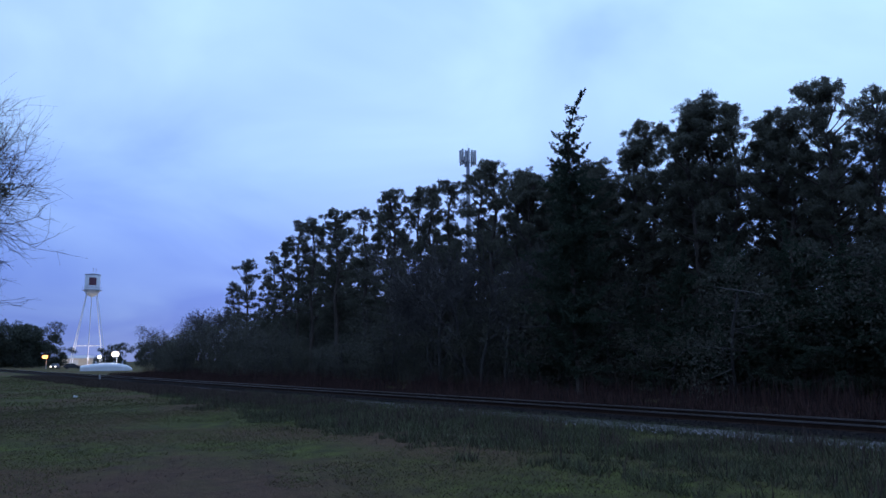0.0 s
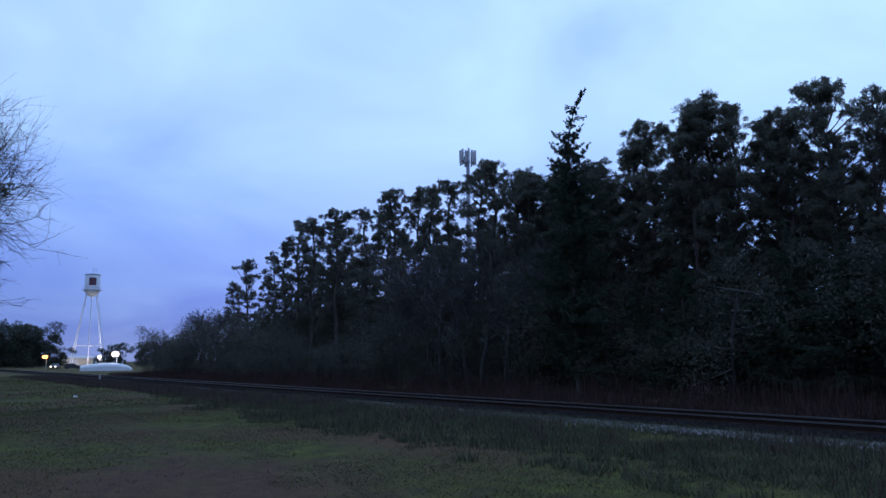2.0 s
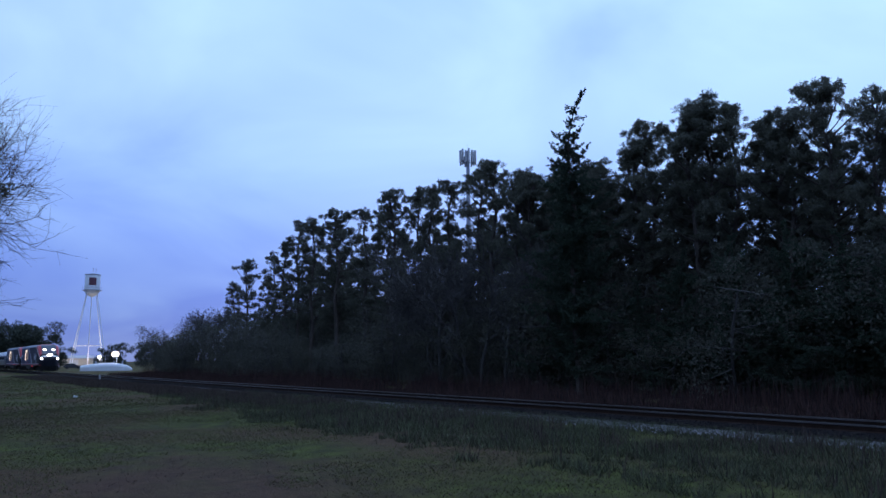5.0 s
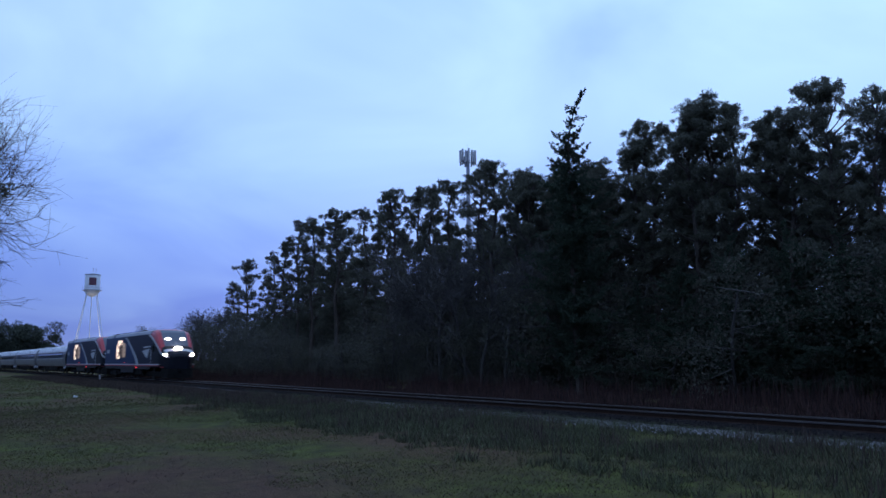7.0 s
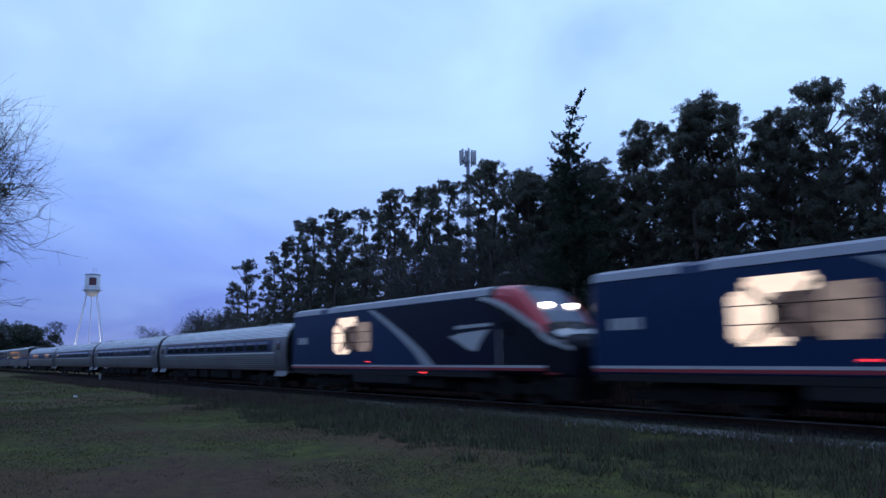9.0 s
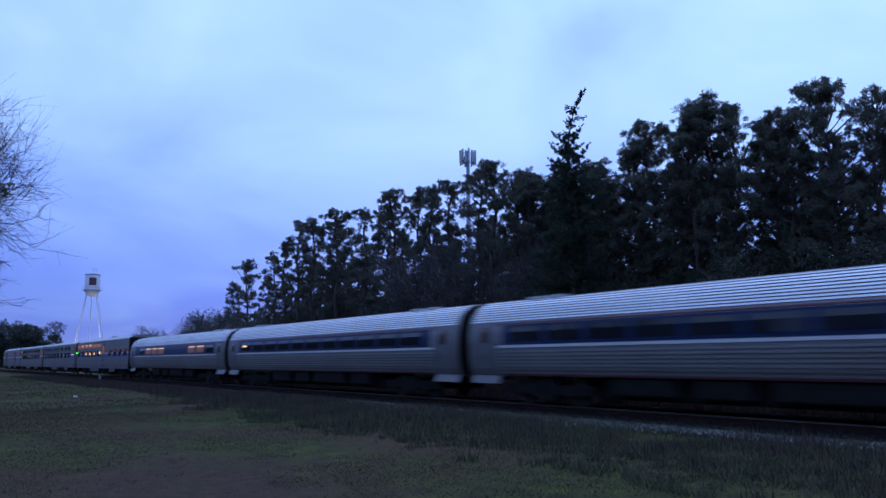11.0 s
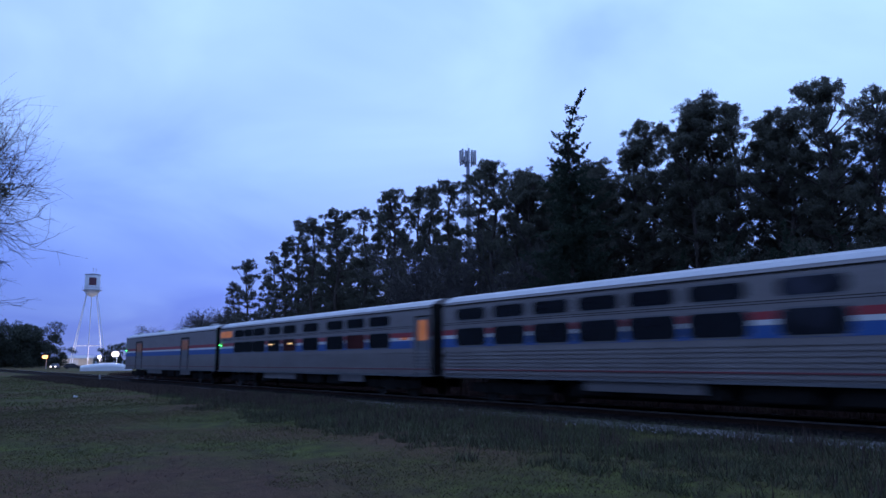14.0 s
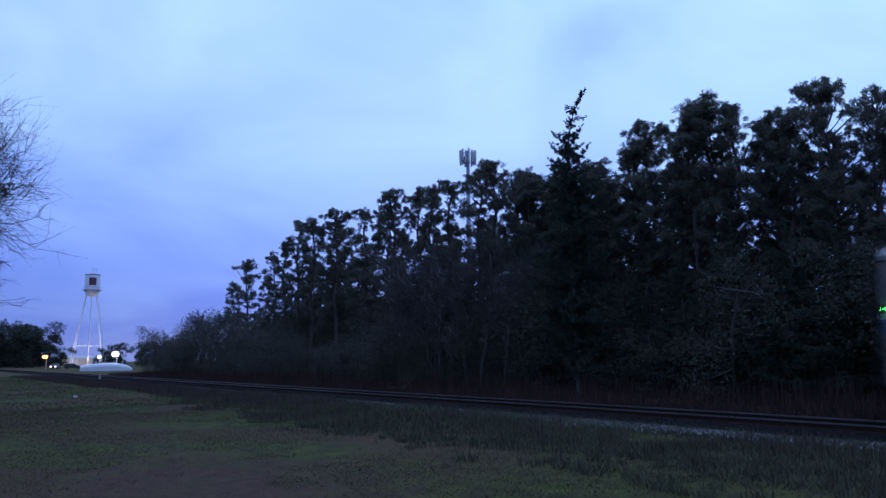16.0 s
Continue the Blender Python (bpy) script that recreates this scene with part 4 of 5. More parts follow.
def bogie(car, x, base=2.6, wheel=0.457):
    b = part("bogie", boxes((x - base * .85, x + base * .85, -1.18, -1.02, .38, .72), (x - base * .85, x + base * .85, 1.02, 1.18, .38, .72), (x - .35, x + .35, -1.1, 1.1, .45, .8), (x - .5, x + .5, -1.22, -1.0, .3, .9), (x - .5, x + .5, 1.0, 1.22, .3, .9)), M["under"], car, "dark steel bogie frame")
    for dx in (-base / 2, base / 2):
        for s in (-1, 1):
            w = part("wheel", tubes(((x + dx, s * .70, wheel), (x + dx, s * .84, wheel), wheel, wheel), n=24), M["wheel"], b, "worn steel wheel")
            part("axle_box", soft_box(x + dx - .18, x + dx + .18, *sorted((s * 1.0, s * 1.24)), .3, .66, .03), M["under"], b)


def couple(car, length, z0=0.95, z1=3.9):
    for x0, x1 in ((-.02, .40), (length - .40, length + .02)):
        part("diaphragm", soft_box(x0, x1, -.95, .95, z0, z1 - .3, .05), M["rubber"], car, "black folding gangway between cars")


def under_kit(car, spans, z0=.45, z1=1.0):
    a, b = min(s[0] for s in spans) - .6, max(s[1] for s in spans) + .6
    part("underframe", soft_box(a, b, -.95, .95, .30, 1.04, .04), M["under"], car, "dark underframe and brake gear")
    for x0, x1, d in spans:
        both(lambda s: part("equipment_box", soft_box(x0, x1, *sorted((s * (1.25 - d), s * 1.30)), z0, z1, .04), M["under"], car, "dark underfloor equipment box"))


def viewliner(name, label, kind):
    car = empty(name, label, "train car", "cars of the train")
    L = CAR
    prof = [(-1.40, .92), (-1.5, 1.0), (-1.5, 3.72), (-1.42, 3.90), (-1.22, 4.06), (-.8, 4.19), (0, 4.25), (.8, 4.19), (1.22, 4.06), (1.42, 3.90), (1.5, 3.72), (1.5, 1.0), (1.40, .92)]
    part("body", loft([[(x, y, z) for y, z in prof] for x in (.42, L - .42)]), M["silver_paint"], car, "smooth silver-grey car body")
    # dark sheets laid over both ends deepen the gap between cars
    for x in (.395, L - .415):
        part("end_wall", boxes((x, x + .02, -1.47, 1.47, .96, 3.95)), M["under"], car, "dark sheet over the car end")
    roof = [(y * 1.003, z + .012) for y, z in prof[3:10]]
    part("roof", loft([[(x, y, z) for y, z in roof] for x in (.42, L - .42)], closed=False, cap=False), M["roof_grey"], car, "pale curved roof")
    both(lambda s: part("gutter", boxes((.42, L - .42, *sorted((s * 1.485, s * 1.525)), 3.76, 3.80)), M["under"], car))
    for k in range(7):
        z = 1.06 + .14 * k
        if kind != "baggage" or k < 6:
            both(lambda s: part("flute", boxes((.5, L - .5, *sorted((s * 1.5, s * 1.53)), z, z + .075)), M["silver_paint"], car))
    both(lambda s: panel("sill", .42, L - .42, .9, .99, s, "skirt", car, "grey lower sill", .01, 1.5))
    for z in (2.98, 3.05) if kind == "sleeper" else ():
        both(lambda s: panel("seam", .4, 24.2, z, z + .018, s, "under", car, "dark seam line", .006))
    both(lambda s: panel("lower_red_line", .5, L - .5, 1.19, 1.235, s, "dull_red", car, "thin dull red line", .036))
    # livery stripes
    runs = {"baggage": [(.45, 4.2), (6.45, 17.75), (19.75, L - .45)], "diner": [(.45, 14.2), (15.2, L - .45)], "sleeper": [(.45, 24.2), (25.5, L - .45)]}[kind]
    for x0, x1 in runs:
        for nm, z0, z1, mt in (("red_stripe", 2.58, 2.79, "stripe_red"), ("white_stripe", 2.44, 2.576, "white"), ("blue_stripe", 2.10, 2.436, "stripe_blue")):
            both(lambda s: panel(nm, x0, x1, z0, z1, s, mt, car, nm.replace("_", " ") + " of paint", .004))

    def window(x0, x1, z0, z1, mt, lab=""):
        def one(s):
            w = panel("window", x0 - .05, x1 + .05, z0 - .05, z1 + .05, s, "skirt", car, "", .010, r=.1)
            panel("pane", x0, x1, z0, z1, s, mt if s < 0 else "glass", w, lab, .016, r=.08)
        both(one)

    def door(x0, x1, z0, z1, lit):
        def one(s):
            d = panel("door", x0, x1, z0, z1, s, "skirt", car, "grey side door", .012)
            for e0, e1 in ((x0 - .06, x0), (x1, x1 + .06)):
                panel("door_post", e0, e1, z0, z1, s, "under", d, "", .03)
            panel("door_head", x0 - .06, x1 + .06, z1, z1 + .06, s, "under", d, "", .03)
            panel("door_window", x0 + .18, x1 - .18, z1 - 1.0, z1 - .12, s, lit if s < 0 else "glass", d, "lit door window" if lit != "glass" else "dark door window", .02, r=.06)
        both(one)

    if kind == "sleeper":
        if name == "sleeping_car":
            xs = ((1.46, 3.0), (3.72, 5.2), (5.86, 7.36), (8.0, 9.5), (10.08, 11.57), (12.2, 13.75), (14.9, 16.35), (17.8, 19.3), (20.1, 21.6))
        else:
            xs = ((.75, 2.6), (3.25, 4.7), (5.0, 6.15), (6.5, 8.1), (8.8, 10.3), (10.95, 12.4), (13.55, 15.15), (16.35, 17.9), (18.45, 20.0), (20.65, 22.2))
        for i, (a, b) in enumerate(xs):
            window(a - .12, b + .12, 3.16, 3.60, "warm" if i == 0 and name == "sleeping_car_tail" else "glass")
            if i or name == "sleeping_car":
                window(a - .16, b + .16, 2.16, 2.82, "red_glass" if i in (5, 8) and name == "sleeping_car_tail" else "glass")
        if name == "sleeping_car_tail":
            for x in (8.9, 11.6):
                both(lambda s: panel("reading_lamp", x, x + .45, 2.52, 2.60, s, "amber", car, "lit lamp behind the glass", .022))
        door(24.5, 25.45, .95, 3.42, "warm_dim" if name == "sleeping_car" else "warm")
        both(lambda s: panel("lit_sign", 23.25, 23.85, 2.48, 2.58, s, "sign_light" if name == "sleeping_car" else "warm", car, "small lit sign", .014))
    elif kind == "diner":
        xs = ((.8, 2.5), (3.2, 4.6), (5.3, 6.8), (7.5, 9.0), (9.7, 11.1), (11.7, 13.2))
        for i, (a, b) in enumerate(xs):
            window(a, b, 3.20, 3.58, "warm")
            window(a - .1, b + .1, 2.2, 2.84, "red_glass")
            if 0 < i < 4:
                both(lambda s: panel("ceiling_lamp", a + .15, a + .80, 3.46, 3.55, s, "amber", car, "bright lamp behind the glass", .022))
            if i in (2, 3, 4):
                both(lambda s: panel("table_lamp", a + .35, a + .75, 2.42 - .02 * i, 2.68, s, "amber", car, "bright table lamp behind the glass", .022))
            if i == 5:
                both(lambda s: panel("table_lamp", b - .35, b + .05, 2.42, 2.74, s, "amber", car, "bright table lamp behind the glass", .022))
        both(lambda s: panel("emblem_bar", 11.7, 13.6, 1.50, 1.68, s, "stripe_blue", car, "dull blue emblem bar", .02))
        for a, b in ((17.1, 18.4), (19.35, 20.75), (21.5, 22.8), (23.55, 24.95)):
            window(a, b, 2.2, 2.86, "red_glass")
            both(lambda s: panel("lamp_glow", a + .2, a + .75, 2.62, 2.8, s, "warm_dim", car, "warm glow behind the curtain", .022))
        door(14.3, 15.15, 1.0, 3.46, "warm")
    else:
        for a, b in ((4.35, 6.3), (17.9, 19.6)):
            def one(s):
                d = panel("baggage_door", a, b, .98, 3.36, s, "skirt", car, "recessed grey sliding baggage door", .004)
                for e0, e1 in ((a - .08, a), (b, b + .08)):
                    panel("door_post", e0, e1, .98, 3.36, s, "under", d, "", .05)
                panel("door_head", a - .08, b + .08, 3.36, 3.43, s, "under", d, "", .07)
                for w0, w1 in ((a + .18, a + .78), (b - .78, b - .18)):
                    panel("door_window", w0, w1, 2.50, 3.22, s, "warm_dim", d, "dimly lit door window", .012, r=.05)
            both(one)
    for x in ((2.8, 9.6, 16.2, 23.2) if kind == "baggage" else ((16.5, 24.4) if kind == "diner" else ())):
        part("roof_vent", soft_box(x - .34, x + .34, -1.0, -.5, 4.08, 4.33, .03), M["roof_grey"], car, "low pale roof vent")
    if name != "sleeping_car":
        both(lambda s: panel("marker_lamp", .50, .72, 2.66, 2.705, s, "green_light", car, "glowing green door marker", .06))
    bogie(car, 4.0)
    bogie(car, L - 4.0)
    under_kit(car, ((7.4, 9.2, .5), (9.8, 13.0, .7), (13.6, 15.4, .4), (16.0, 18.2, .6)), .42, .92)
    both(lambda s: part("side_skirt", boxes((8.0, 12.4, *sorted((s * 1.38, s * 1.42)), .58, .93)), M["end_grey"], car, "grey lower skirt"))
    both(lambda s: part("rear_skirt", boxes((17.6, 19.9, *sorted((s * 1.38, s * 1.42)), .58, .93)), M["end_grey"], car, "grey lower skirt"))
    couple(car, L)
    return car


def amfleet(name, label, lit=(), lounge=False):
    car = empty(name, label, "train car", "cars of the train")
    L = CAR
    prof = [(-1.36, 1.02), (-1.46, 1.3), (-1.52, 1.75), (-1.545, 2.2), (-1.52, 2.6), (-1.44, 2.98), (-1.30, 3.3), (-1.08, 3.56), (-.78, 3.74), (-.4, 3.84), (0, 3.87)]
    prof = prof + [(-y, z) for y, z in prof[-2::-1]]
    # body tone is darkened as the shade between the ribs
    part("body", loft([[(x, y, z) for y, z in prof] for x in (.35, L - .35)]), M["silver_shaded"], car, "tubular stainless-steel car body", False)
    # ends covered dark, so the gap to the next car stays black
    for x in (.33, L - .36):
        part("end_wall", loft([[(xx, y * .99, z * .985 + .02) for y, z in prof] for xx in (x, x + .03)]), M["under"], car, "dark sheet over the car end")

    def at(z):
        for (y0, z0), (y1, z1) in zip(prof[:10], prof[1:11]):
            if z0 <= z <= z1:
                return -(y0 + (y1 - y0) * (z - z0) / (z1 - z0))
        return 1.5

    def strip(name, x0, x1, za, zb, s, mt, parent, lab="", proud=.008, n=3):
        rows = [za + (zb - za) * i / n for i in range(n + 1)]
        pts = [(s * (at(z) + proud), z) for z in rows] + [(s * (at(z) - .02), z) for z in rows[::-1]]
        return part(name, loft([[(x, y, z) for y, z in pts] for x in (x0, x1)]), M[mt], parent, lab)

    # ribs of the fluted sides and roof; their tones carry skylight above, shade below
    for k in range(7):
        both(lambda s: strip("flute", 2.05, L - 2.05, 1.10 + .125 * k, 1.165 + .125 * k, s, "flute_shaded", car, "", .028, 1))
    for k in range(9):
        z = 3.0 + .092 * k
        both(lambda s: strip("roof_flute", .55, L - .55, z, z + .05, s, "flute_skylit", car, "", .03, 1))
    both(lambda s: strip("window_band", 2.3, L - 2.3, 2.13, 2.84, s, "band_blue", car, "dark blue band along the windows", .010, 5))
    both(lambda s: strip("white_stripe", 2.0, L - 2.0, 2.02, 2.11, s, "white", car, "thin white stripe", .020, 1))
    both(lambda s: strip("red_stripe", 2.0, L - 2.0, 2.88, 2.92, s, "dull_red", car, "thin red stripe", .034, 1))
    both(lambda s: strip("lower_red_stripe", 2.3, L - 2.3, 1.03, 1.07, s, "dull_red", car, "thin dull red stripe", .012, 1))
    for i in range(11):
        if lit and i in (0, 5, 6, 7):
            continue
        x0 = 1.8 + i * 2.0 if lit else 2.75 + i * 1.87
        both(lambda s: strip("window", x0, x0 + 1.6, 2.24, 2.76, s, "warm_dim" if (i in lit and s < 0) else "glass", car, "warmly lit window" if i in lit else "dark wide window", .018, 3))
        if i in lit:
            both(lambda s: strip("lamp_strip", x0 + .1, x0 + 1.5, 2.66, 2.74, s, "warm_bright", car, "lit ceiling strip behind the glass", .026, 1))
    if lounge:
        both(lambda s: strip("lit_lamp", 2.95, 3.6, 2.48, 2.57, s, "amber", car, "lit lamp behind the glass", .025, 1))
    for x0, x1, side in ((.45, 2.0, 0), (L - 2.0, L - .45, 1)):
        def end(s):
            e = strip("end_panel", x0, x1, 1.02, 2.96, s, "end_grey", car, "smooth grey end panel", .014, 8)
            dx = x0 + .55 if side == 0 else x1 - 1.35
            d = strip("vestibule_door", dx, dx + .8, 1.05, 2.92, s, "skirt", e, "grey vestibule door", .03, 8)
            strip("steps", x0 - .02, x1 + .02, .72, 1.04, s, "end_grey", e, "", -.04, 1)
        both(end)
    # the door windows are parts of the car itself, set proud of the doors
    for dx in (.95, L - 1.75):
        both(lambda s: strip("door_window", dx + .2, dx + .6, 2.22, 2.80, s, "red_glass", car, "dim door window", .045, 3))
    for x in (3.2, 4.2, L - 4.6, L - 3.4):
        part("roof_vent", soft_box(x - .35, x + .35, -.7, -.15, 3.78, 3.90, .03), M["roof_grey"], car)
    bogie(car, 4.2)
    bogie(car, L - 4.2)
    under_kit(car, ((7.2, 9.6, .6), (10.2, 12.0, .4), (12.5, 16.0, .7), (16.6, 18.4, .5)))
    couple(car, L, .95, 3.7)
    return car


def loco(name, label, lit=True):
    car = empty(name, label, "locomotive", "locomotives of the train")
    zb = 1.05

    def ring(x, hw, zt, zlow=zb):
        sh = min(.42, (zt - zlow) * .22)
        half = [(hw * .94, zlow), (hw, zlow + .12), (hw, zlow + (zt - zlow) * .42), (hw, zlow + (zt - zlow) * .66), (hw * .99, zt - sh), (hw * .92, zt - sh * .45), (hw * .72, zt - sh * .12), (hw * .34, zt), (0, zt + .01)]
        return [(x, -y, z) for y, z in half] + [(x, y, z) for y, z in half[-2::-1]]

    def grow(r, d):
        """The same ring, d metres proud."""
        cz = (r[0][2] + r[8][2]) / 2
        return [(x + d * .7, y + math.copysign(d, y) if abs(y) > .01 else y, z + (d if z > cz else -d)) for x, y, z in r]

    hull = [ring(x, w, t) for x, w, t in ((.35, 1.40, 4.28), (.5, 1.5, 4.42), (17.6, 1.5, 4.42))]
    nose = [ring(x, w, t, zl) for x, w, t, zl in ((17.6, 1.5, 4.42, 1.05), (18.32, 1.5, 4.41, 1.05), (18.86, 1.5, 4.33, 1.05), (19.27, 1.48, 4.12, 1.05), (19.67, 1.46, 3.74, 1.05), (20.08, 1.43, 3.32, 1.05), (20.43, 1.38, 2.92, 1.05), (20.75, 1.30, 2.66, 1.0), (21.11, 1.12, 2.46, .95), (21.38, .88, 2.26, .95), (21.52, .62, 2.02, .98))]
    body = part("body", loft(hull), M["blue"], car, "blue engine body")
    part("nose", loft(nose), M["nose_black"], car, "black sloping nose", False)
    # dark front half of the flanks, behind a slanting pale band
    def flank(s):
        y0, y1 = s * 1.50, s * 1.508
        pts = ((9.3, 3.98), (17.6, 3.98), (17.6, 1.36), (13.9, 1.36))
        part("dark_flank", loft([[(x, y, z) for x, z in pts] for y in (y0, y1)]), M["navy"], car, "dark navy front half of the flank")
        curve = [(8.75, 3.95, .55), (9.9, 3.42, .62), (11.2, 2.75, .72), (12.4, 2.05, .80), (13.3, 1.36, .85)]
        sec = []
        for x, z, w in curve:
            sec.append([(x, s * 1.504, z), (x + w, s * 1.504, z), (x + w, s * 1.514, z), (x, s * 1.514, z)])
        part("slanting_band", loft(sec), M["band_grey"], car, "slanting pale grey band")
        # emblem as plain shapes
        tri = ((15.2, 2.52), (15.9, 2.64), (17.65, 2.74), (17.2, 2.32), (16.85, 1.90), (16.35, 2.02), (15.75, 2.30))
        part("emblem", loft([[(x, y, z) for x, z in tri] for y in (s * 1.505, s * 1.516)]), M["grey_white"], car, "pale wedge-shaped emblem")
        bar = ((15.55, 2.80), (17.8, 2.86), (17.75, 2.98), (15.6, 2.94))
        part("emblem_bar", loft([[(x, y, z) for x, z in bar] for y in (s * 1.505, s * 1.516)]), M["grey_white"], car)
        for k in range(4):
            panel("number_bar", 1.18 + .31 * k, 1.42 + .31 * k, 2.48, 2.84, s, "grey_white", car, "pale number bar", .008)
        panel("white_stripe", .5, 20.6, 1.30, 1.385, s, "grey_white", car, "thin white stripe along the sill", .016)
        panel("red_stripe", .5, 20.6, 1.20, 1.296, s, "stripe_red", car, "thin red stripe along the sill", .013)
        panel("sill", .6, 17.8, .92, 1.196, s, "dark_skirt", car, "dark grey side sill", .0, 1.48)
        panel("red_lamp", 8.65, 8.90, 1.50, 1.56, s, "red_light", car, "small red lamp", .03)
        panel("lower_red_lamp", 13.15, 13.42, 1.04, 1.10, s, "red_light", car, "small red lamp", .03)
        # grille through which the lit engine room shows
        g = panel("engine_grille", 5.2, 9.15, 1.82, 3.78, s, "blue", car, "mesh grille over the lit engine room", .006, r=.12)
        for nm, x0, x1, z0, z1, mt, lab in (
                ("lit_bay", 5.32, 6.55, 2.0, 3.36, "engine_glow", "bright lit machinery bay"),
                ("lit_bay_top", 5.75, 7.70, 3.18, 3.72, "engine_glow", "bright lit machinery bay"),
                ("lit_bay_foot", 5.50, 6.95, 1.90, 2.25, "engine_glow", "bright lit machinery bay"),
                ("shadowed_bay", 6.45, 7.75, 2.12, 3.26, "engine_dark", "shadowed machinery bay"),
                ("dim_bay", 7.70, 9.0, 2.02, 3.42, "engine_dim", "dimly lit machinery bay")):
            proud = .010 + .002 * ("top" in nm) + .003 * ("foot" in nm) + .004 * ("shadow" in nm)
            panel(nm, x0, x1, z0, z1, s, mt, g, lab, proud, r=.12)
        a, b = sorted((s * 1.516, s * 1.53))
        for (xa, za), (xb, zbb) in (((5.85, 3.45), (7.6, 2.05)), ((5.9, 1.98), (7.6, 3.50))):
            d = Vector((xb - xa, zbb - za)).normalized() * .055
            q = ((xa - d.y, za + d.x), (xb - d.y, zbb + d.x), (xb + d.y, zbb - d.x), (xa + d.y, za - d.x))
            part("brace", loft([[(x, y, z) for x, z in q] for y in (a, b)]), M["under"], g, "dark diagonal brace")
        part("hub", tubes(((6.75, s * 1.51, 2.74), (6.75, s * 1.535, 2.74), .20, .20), n=12), M["under"], g, "round dark fan hub")
        for z in (2.45, 2.95):
            part("bar", boxes((5.3, 9.0, a, b, z, z + .03)), M["under"], g)
        part("mullion", boxes((7.70, 7.75, a, b, 2.02, 3.42)), M["under"], g)
        # cab side window and door
        panel("cab_window", 18.45, 19.15, 2.45, 3.0, s, "glass", car, "dark cab side window", .012, r=.08)
        dr = panel("cab_door", 17.45, 18.2, 1.4, 3.4, s, "navy", car, "dark cab door", .014)
        part("handrail", tubes(((18.28, s * 1.56, 1.3), (18.28, s * 1.56, 2.7), .02, .02), n=6), M["grey_white"], dr, "thin grab rail")
    both(flank)
    # roof: pale strip over the shoulders
    both(lambda s: part("roof_edge", loft([[(x, s * a, z) for a, z in ((1.492, 4.02), (1.40, 4.26), (1.10, 4.385), (1.08, 4.40), (1.41, 4.28), (1.51, 4.03))] for x in (.5, 3.75)]), M["loco_roof"], car, "grey roof shoulder"))
    both(lambda s: part("roof_edge", loft([[(x, s * a, z) for a, z in ((1.492, 4.02), (1.40, 4.26), (1.10, 4.385), (1.08, 4.40), (1.41, 4.28), (1.51, 4.03))] for x in (4.65, 17.7)]), M["loco_roof"], car, "grey roof shoulder"))
    for x0, x1 in ((1.5, 4.0), (5.0, 8.6), (10.0, 13.5)):
        part("roof_hatch", soft_box(x0, x1, -1.0, 1.0, 4.36, 4.47, .03), M["under"], car, "dark roof hatch")
    # red hood, pale edge and windscreen follow the nose's own rings
    table = ((17.0, 1.5, 4.42), (18.32, 1.5, 4.41), (18.86, 1.5, 4.33), (19.27, 1.48, 4.12), (19.67, 1.46, 3.74), (20.08, 1.43, 3.32), (20.43, 1.38, 2.92), (20.75, 1.30, 2.66), (21.11, 1.12, 2.46), (21.38, .88, 2.26))
    fall = ((17.0, 4.06), (17.96, 3.86), (18.68, 3.62), (19.22, 3.34), (19.76, 3.02), (20.3, 2.76), (20.75, 2.50), (21.11, 2.30), (21.38, 2.14))

    def at(x, rows, k):
        for a, b in zip(rows, rows[1:]):
            if a[0] <= x <= b[0]:
                return a[k] + (b[k] - a[k]) * (x - a[0]) / (b[0] - a[0])
        return rows[-1][k]

    steps = [17.15 + .140 * i for i in range(31)]

    def cheek(s):
        hood, edge = [], []
        for x in steps:
            w, zt, zl = at(x, table, 1), at(x, table, 2), at(x, fall, 1)
            sh = min(.42, (zt - zb) * .22)
            zl = min(zl, zt - sh - .02)
            o = .016
            if 17.9 < x < 20.52:
                pts = [(w + o, zl), (w * .99 + o, zt - sh), (w * .92 + o, zt - sh * .45 + o), (w * .72, zt - sh * .12 + o)]
                pts += [(a - .05, b - .03) for a, b in pts[::-1]]
                hood.append([(x, s * a, b) for a, b in pts])
            band = .12 + .10 * math.sin(math.pi * min(1, (x - 17.15) / 4.2))
            edge.append([(x, s * (w + o + .006), zl - band), (x, s * (w + o + .006), zl + .02), (x, s * (w - .04), zl + .02), (x, s * (w - .04), zl - band)])
        part("hood_side", loft(hood), M["red"], car, "red side of the cab hood")
        part("hood_edge", loft(edge), M["grey_white"], car, "pale band falling to the chin")
    both(cheek)
    part("hood_top", loft([grow(r, .010) for r in nose], cap=False, segs=(1, 2), strips=(5, 6, 7, 8, 9, 10)), M["red"], car, "red roof front")
    ws = part("windscreen", loft([grow(r, .014) for r in nose], cap=False, segs=(2, 6), strips=(6, 7, 8, 9)), M["screen"], car, "sloping windscreen greyed with painted sky reflection")
    part("brow", loft([grow(r, .02) for r in nose], cap=False, segs=(6, 7), strips=(5, 6, 7, 8, 9, 10)), M["dark_skirt"], car, "dark panel below the windscreen")
    part("chin_band", loft([grow(r, .02) for r in nose], cap=False, segs=(7, 8), strips=(5, 6, 7, 8, 9, 10)), M["grey_white"], car, "pale band across the chin")
    for s in (-1, 1):
        part("cab_lamp", soft_box(19.74, 20.02, s * .62 - .2, s * .62 + .2, 3.46, 3.64, .05), M["numlight"], ws, "glowing lamp behind the windscreen")
        part("ditch_light", soft_box(20.92, 21.22, s * 1.10 - .13, s * 1.10 + .13, 2.06, 2.27, .06), M["headlight" if lit else "lamp_off"], car, "bright ditch light" if lit else "unlit ditch light")
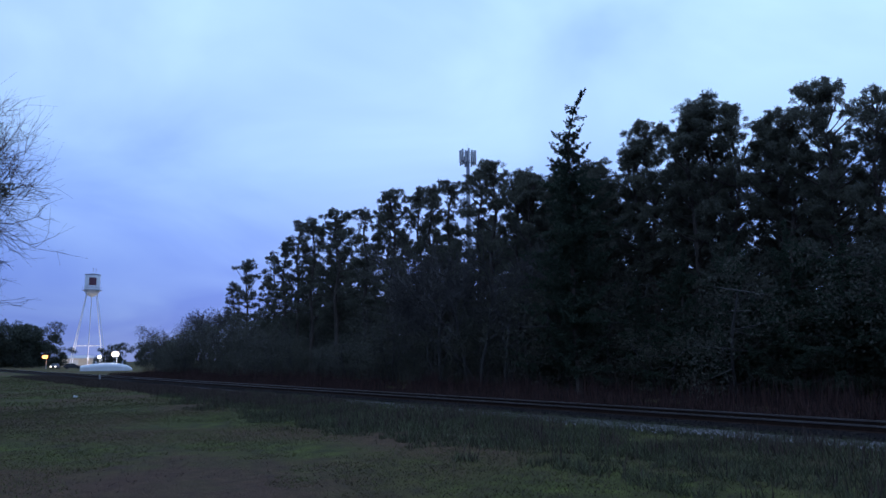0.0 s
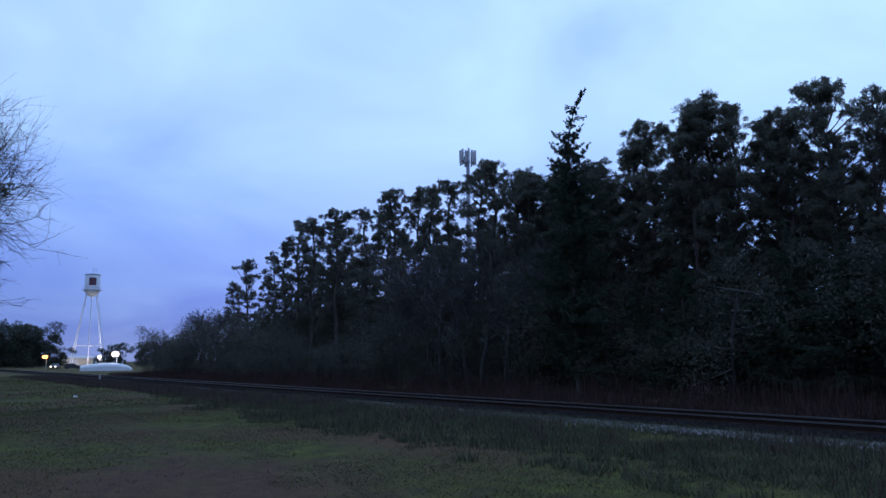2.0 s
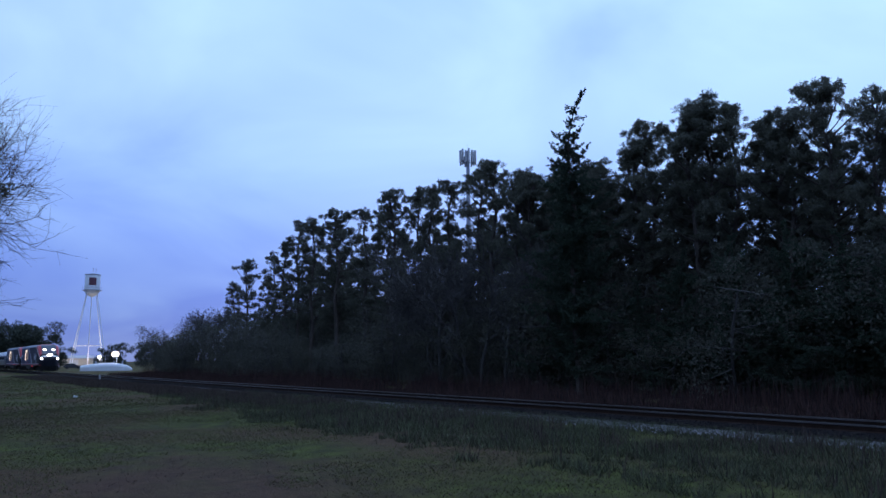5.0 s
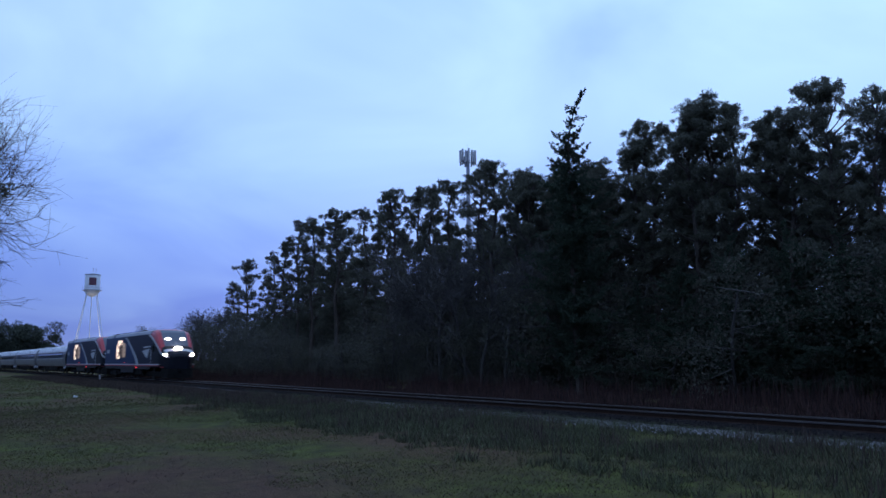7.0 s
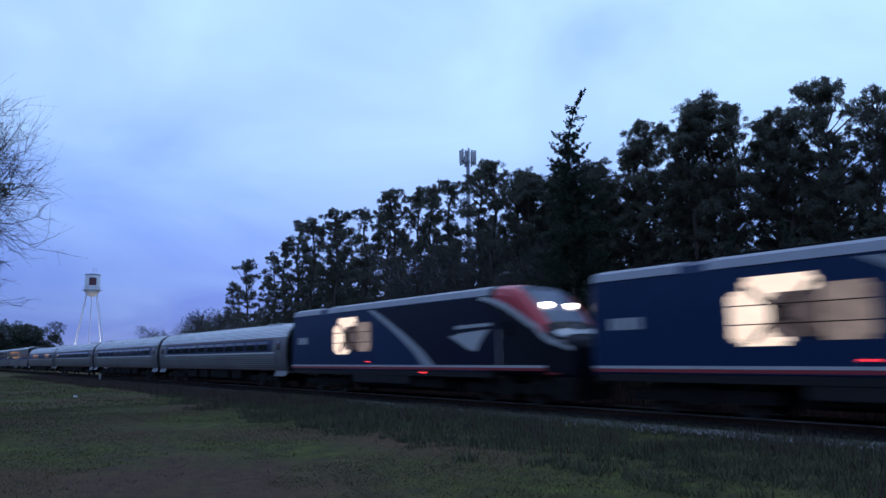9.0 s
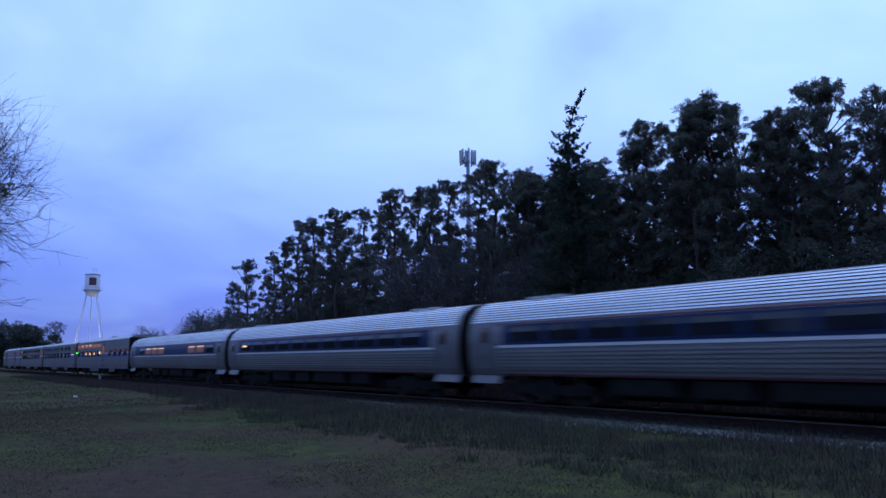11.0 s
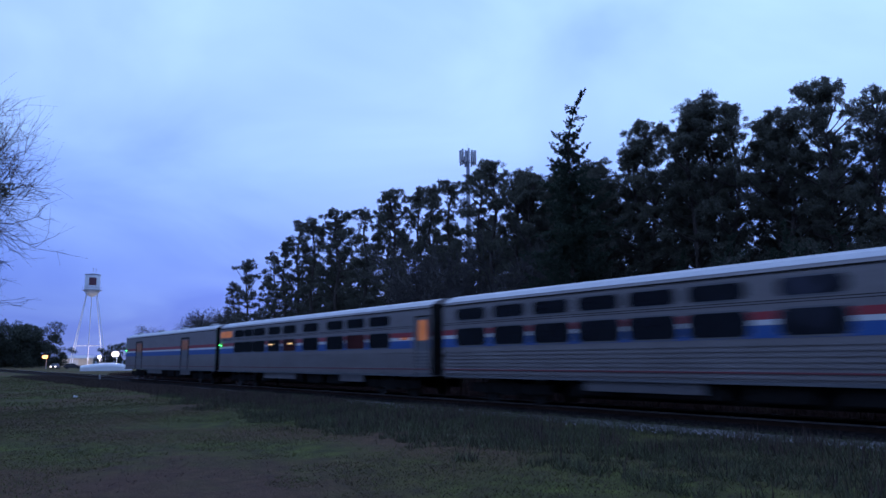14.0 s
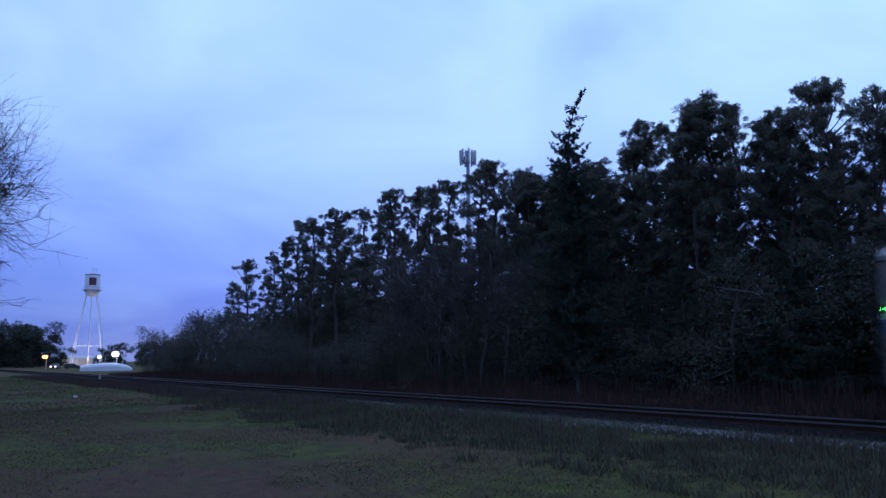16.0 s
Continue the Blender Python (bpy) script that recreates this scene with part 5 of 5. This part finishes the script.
    part("headlight", soft_box(20.60, 20.88, -.30, .30, 2.58, 2.84, .07), M["headlight" if lit else "lamp_off"], car, "bright twin headlight" if lit else "unlit twin headlight")
    pl = part("pilot", loft([[(20.8, -1.35, .25), (20.8, -1.35, 1.0), (20.8, 1.35, 1.0), (20.8, 1.35, .25)], [(21.45, -.95, .2), (21.5, -.9, .98), (21.5, .9, .98), (21.45, .95, .2)]]), M["under"], car, "dark pilot plate")
    part("coupler", soft_box(21.45, 22.3, -.14, .14, .7, .98, .04), M["under"], pl)
    part("pilot_stripe", soft_box(20.5, 20.95, -1.38, 1.38, 1.06, 1.14, .02), M["stripe_red"], car, "red stripe round the chin")
    for x in (4.0, 18.2):
        bogie(car, x, 2.8, .53)
    under_kit(car, ((7.4, 14.6, 1.0),), .42, 1.0)
    both(lambda s: part("tank_skirt", soft_box(7.2, 12.2, *sorted((s * 1.36, s * 1.46)), .55, .94, .03), M["dark_skirt"], car, "dark grey fuel tank skirt"))
    part("diaphragm", soft_box(.0, .36, -.6, .6, 1.0, 3.4, .05), M["rubber"], car)
    return car


def build_train():
    t = []
    lead = loco("lead_locomotive", "navy and blue diesel locomotive with a red-hooded cab and lit lamps")
    t.append((lead, LOCO))
    second = loco("trailing_locomotive", "blue diesel locomotive with a red-hooded cab, coupled behind the first", False)
    t.append((second, 0.0))
    names = (("coach", "silver fluted coach with a dark blue window band", (), False),
             ("coach", "silver fluted coach with dark wide windows", (), False),
             ("coach", "silver fluted coach with one lamp showing in its blue window band", (), True),
             ("lounge_car", "silver fluted lounge car with some windows lit warm", (2, 3, 4, 8, 9), False))
    for i, (n, lab, lit, lounge) in enumerate(names):
        t.append((amfleet(n, lab, lit, lounge), -CAR * (i + 1)))
    t.append((viewliner("dining_car", "silver dining car with striped livery and two rows of warm-lit windows", "diner"), -CAR * 5))
    t.append((viewliner("sleeping_car", "silver sleeping car with two rows of dark windows and striped livery", "sleeper"), -CAR * 6))
    t.append((viewliner("sleeping_car_tail", "silver sleeping car with a few lit windows and striped livery", "sleeper"), -CAR * 7))
    t.append((viewliner("baggage_car", "windowless silver baggage car with red, white and blue stripes", "baggage"), -CAR * 8))
    return t


TRAIN = build_train()


# seconds, and metres ahead of a steady run
PACE = [(0.0, 27.0), (1.0, 22.0), (2.0, 16.5), (2.5, 13.2), (3.0, 9.0), (3.5, 5.6), (4.0, 3.0), (5.0, 1.0), (6.0, 0.2), (6.5, 0.0), (7.0, -0.7), (7.5, -0.7),
        (8.0, -0.6), (8.5, -0.3), (9.0, 0.0), (10.0, 0.0), (11.0, 0.0), (12.0, 0.0), (13.0, 0.0), (13.5, 0.66), (14.0, 0.0), (14.5, 0.02), (15.0, -0.1), (15.5, 0.22), (16.0, 0.78)]


def motions():
    for car, behind in TRAIN:
        rows = [(s, pose(START + behind + SPEED * s + gain, TRACK, RAIL + 0.005)) for s, gain in PACE]
        walk(car, rows)


motions()
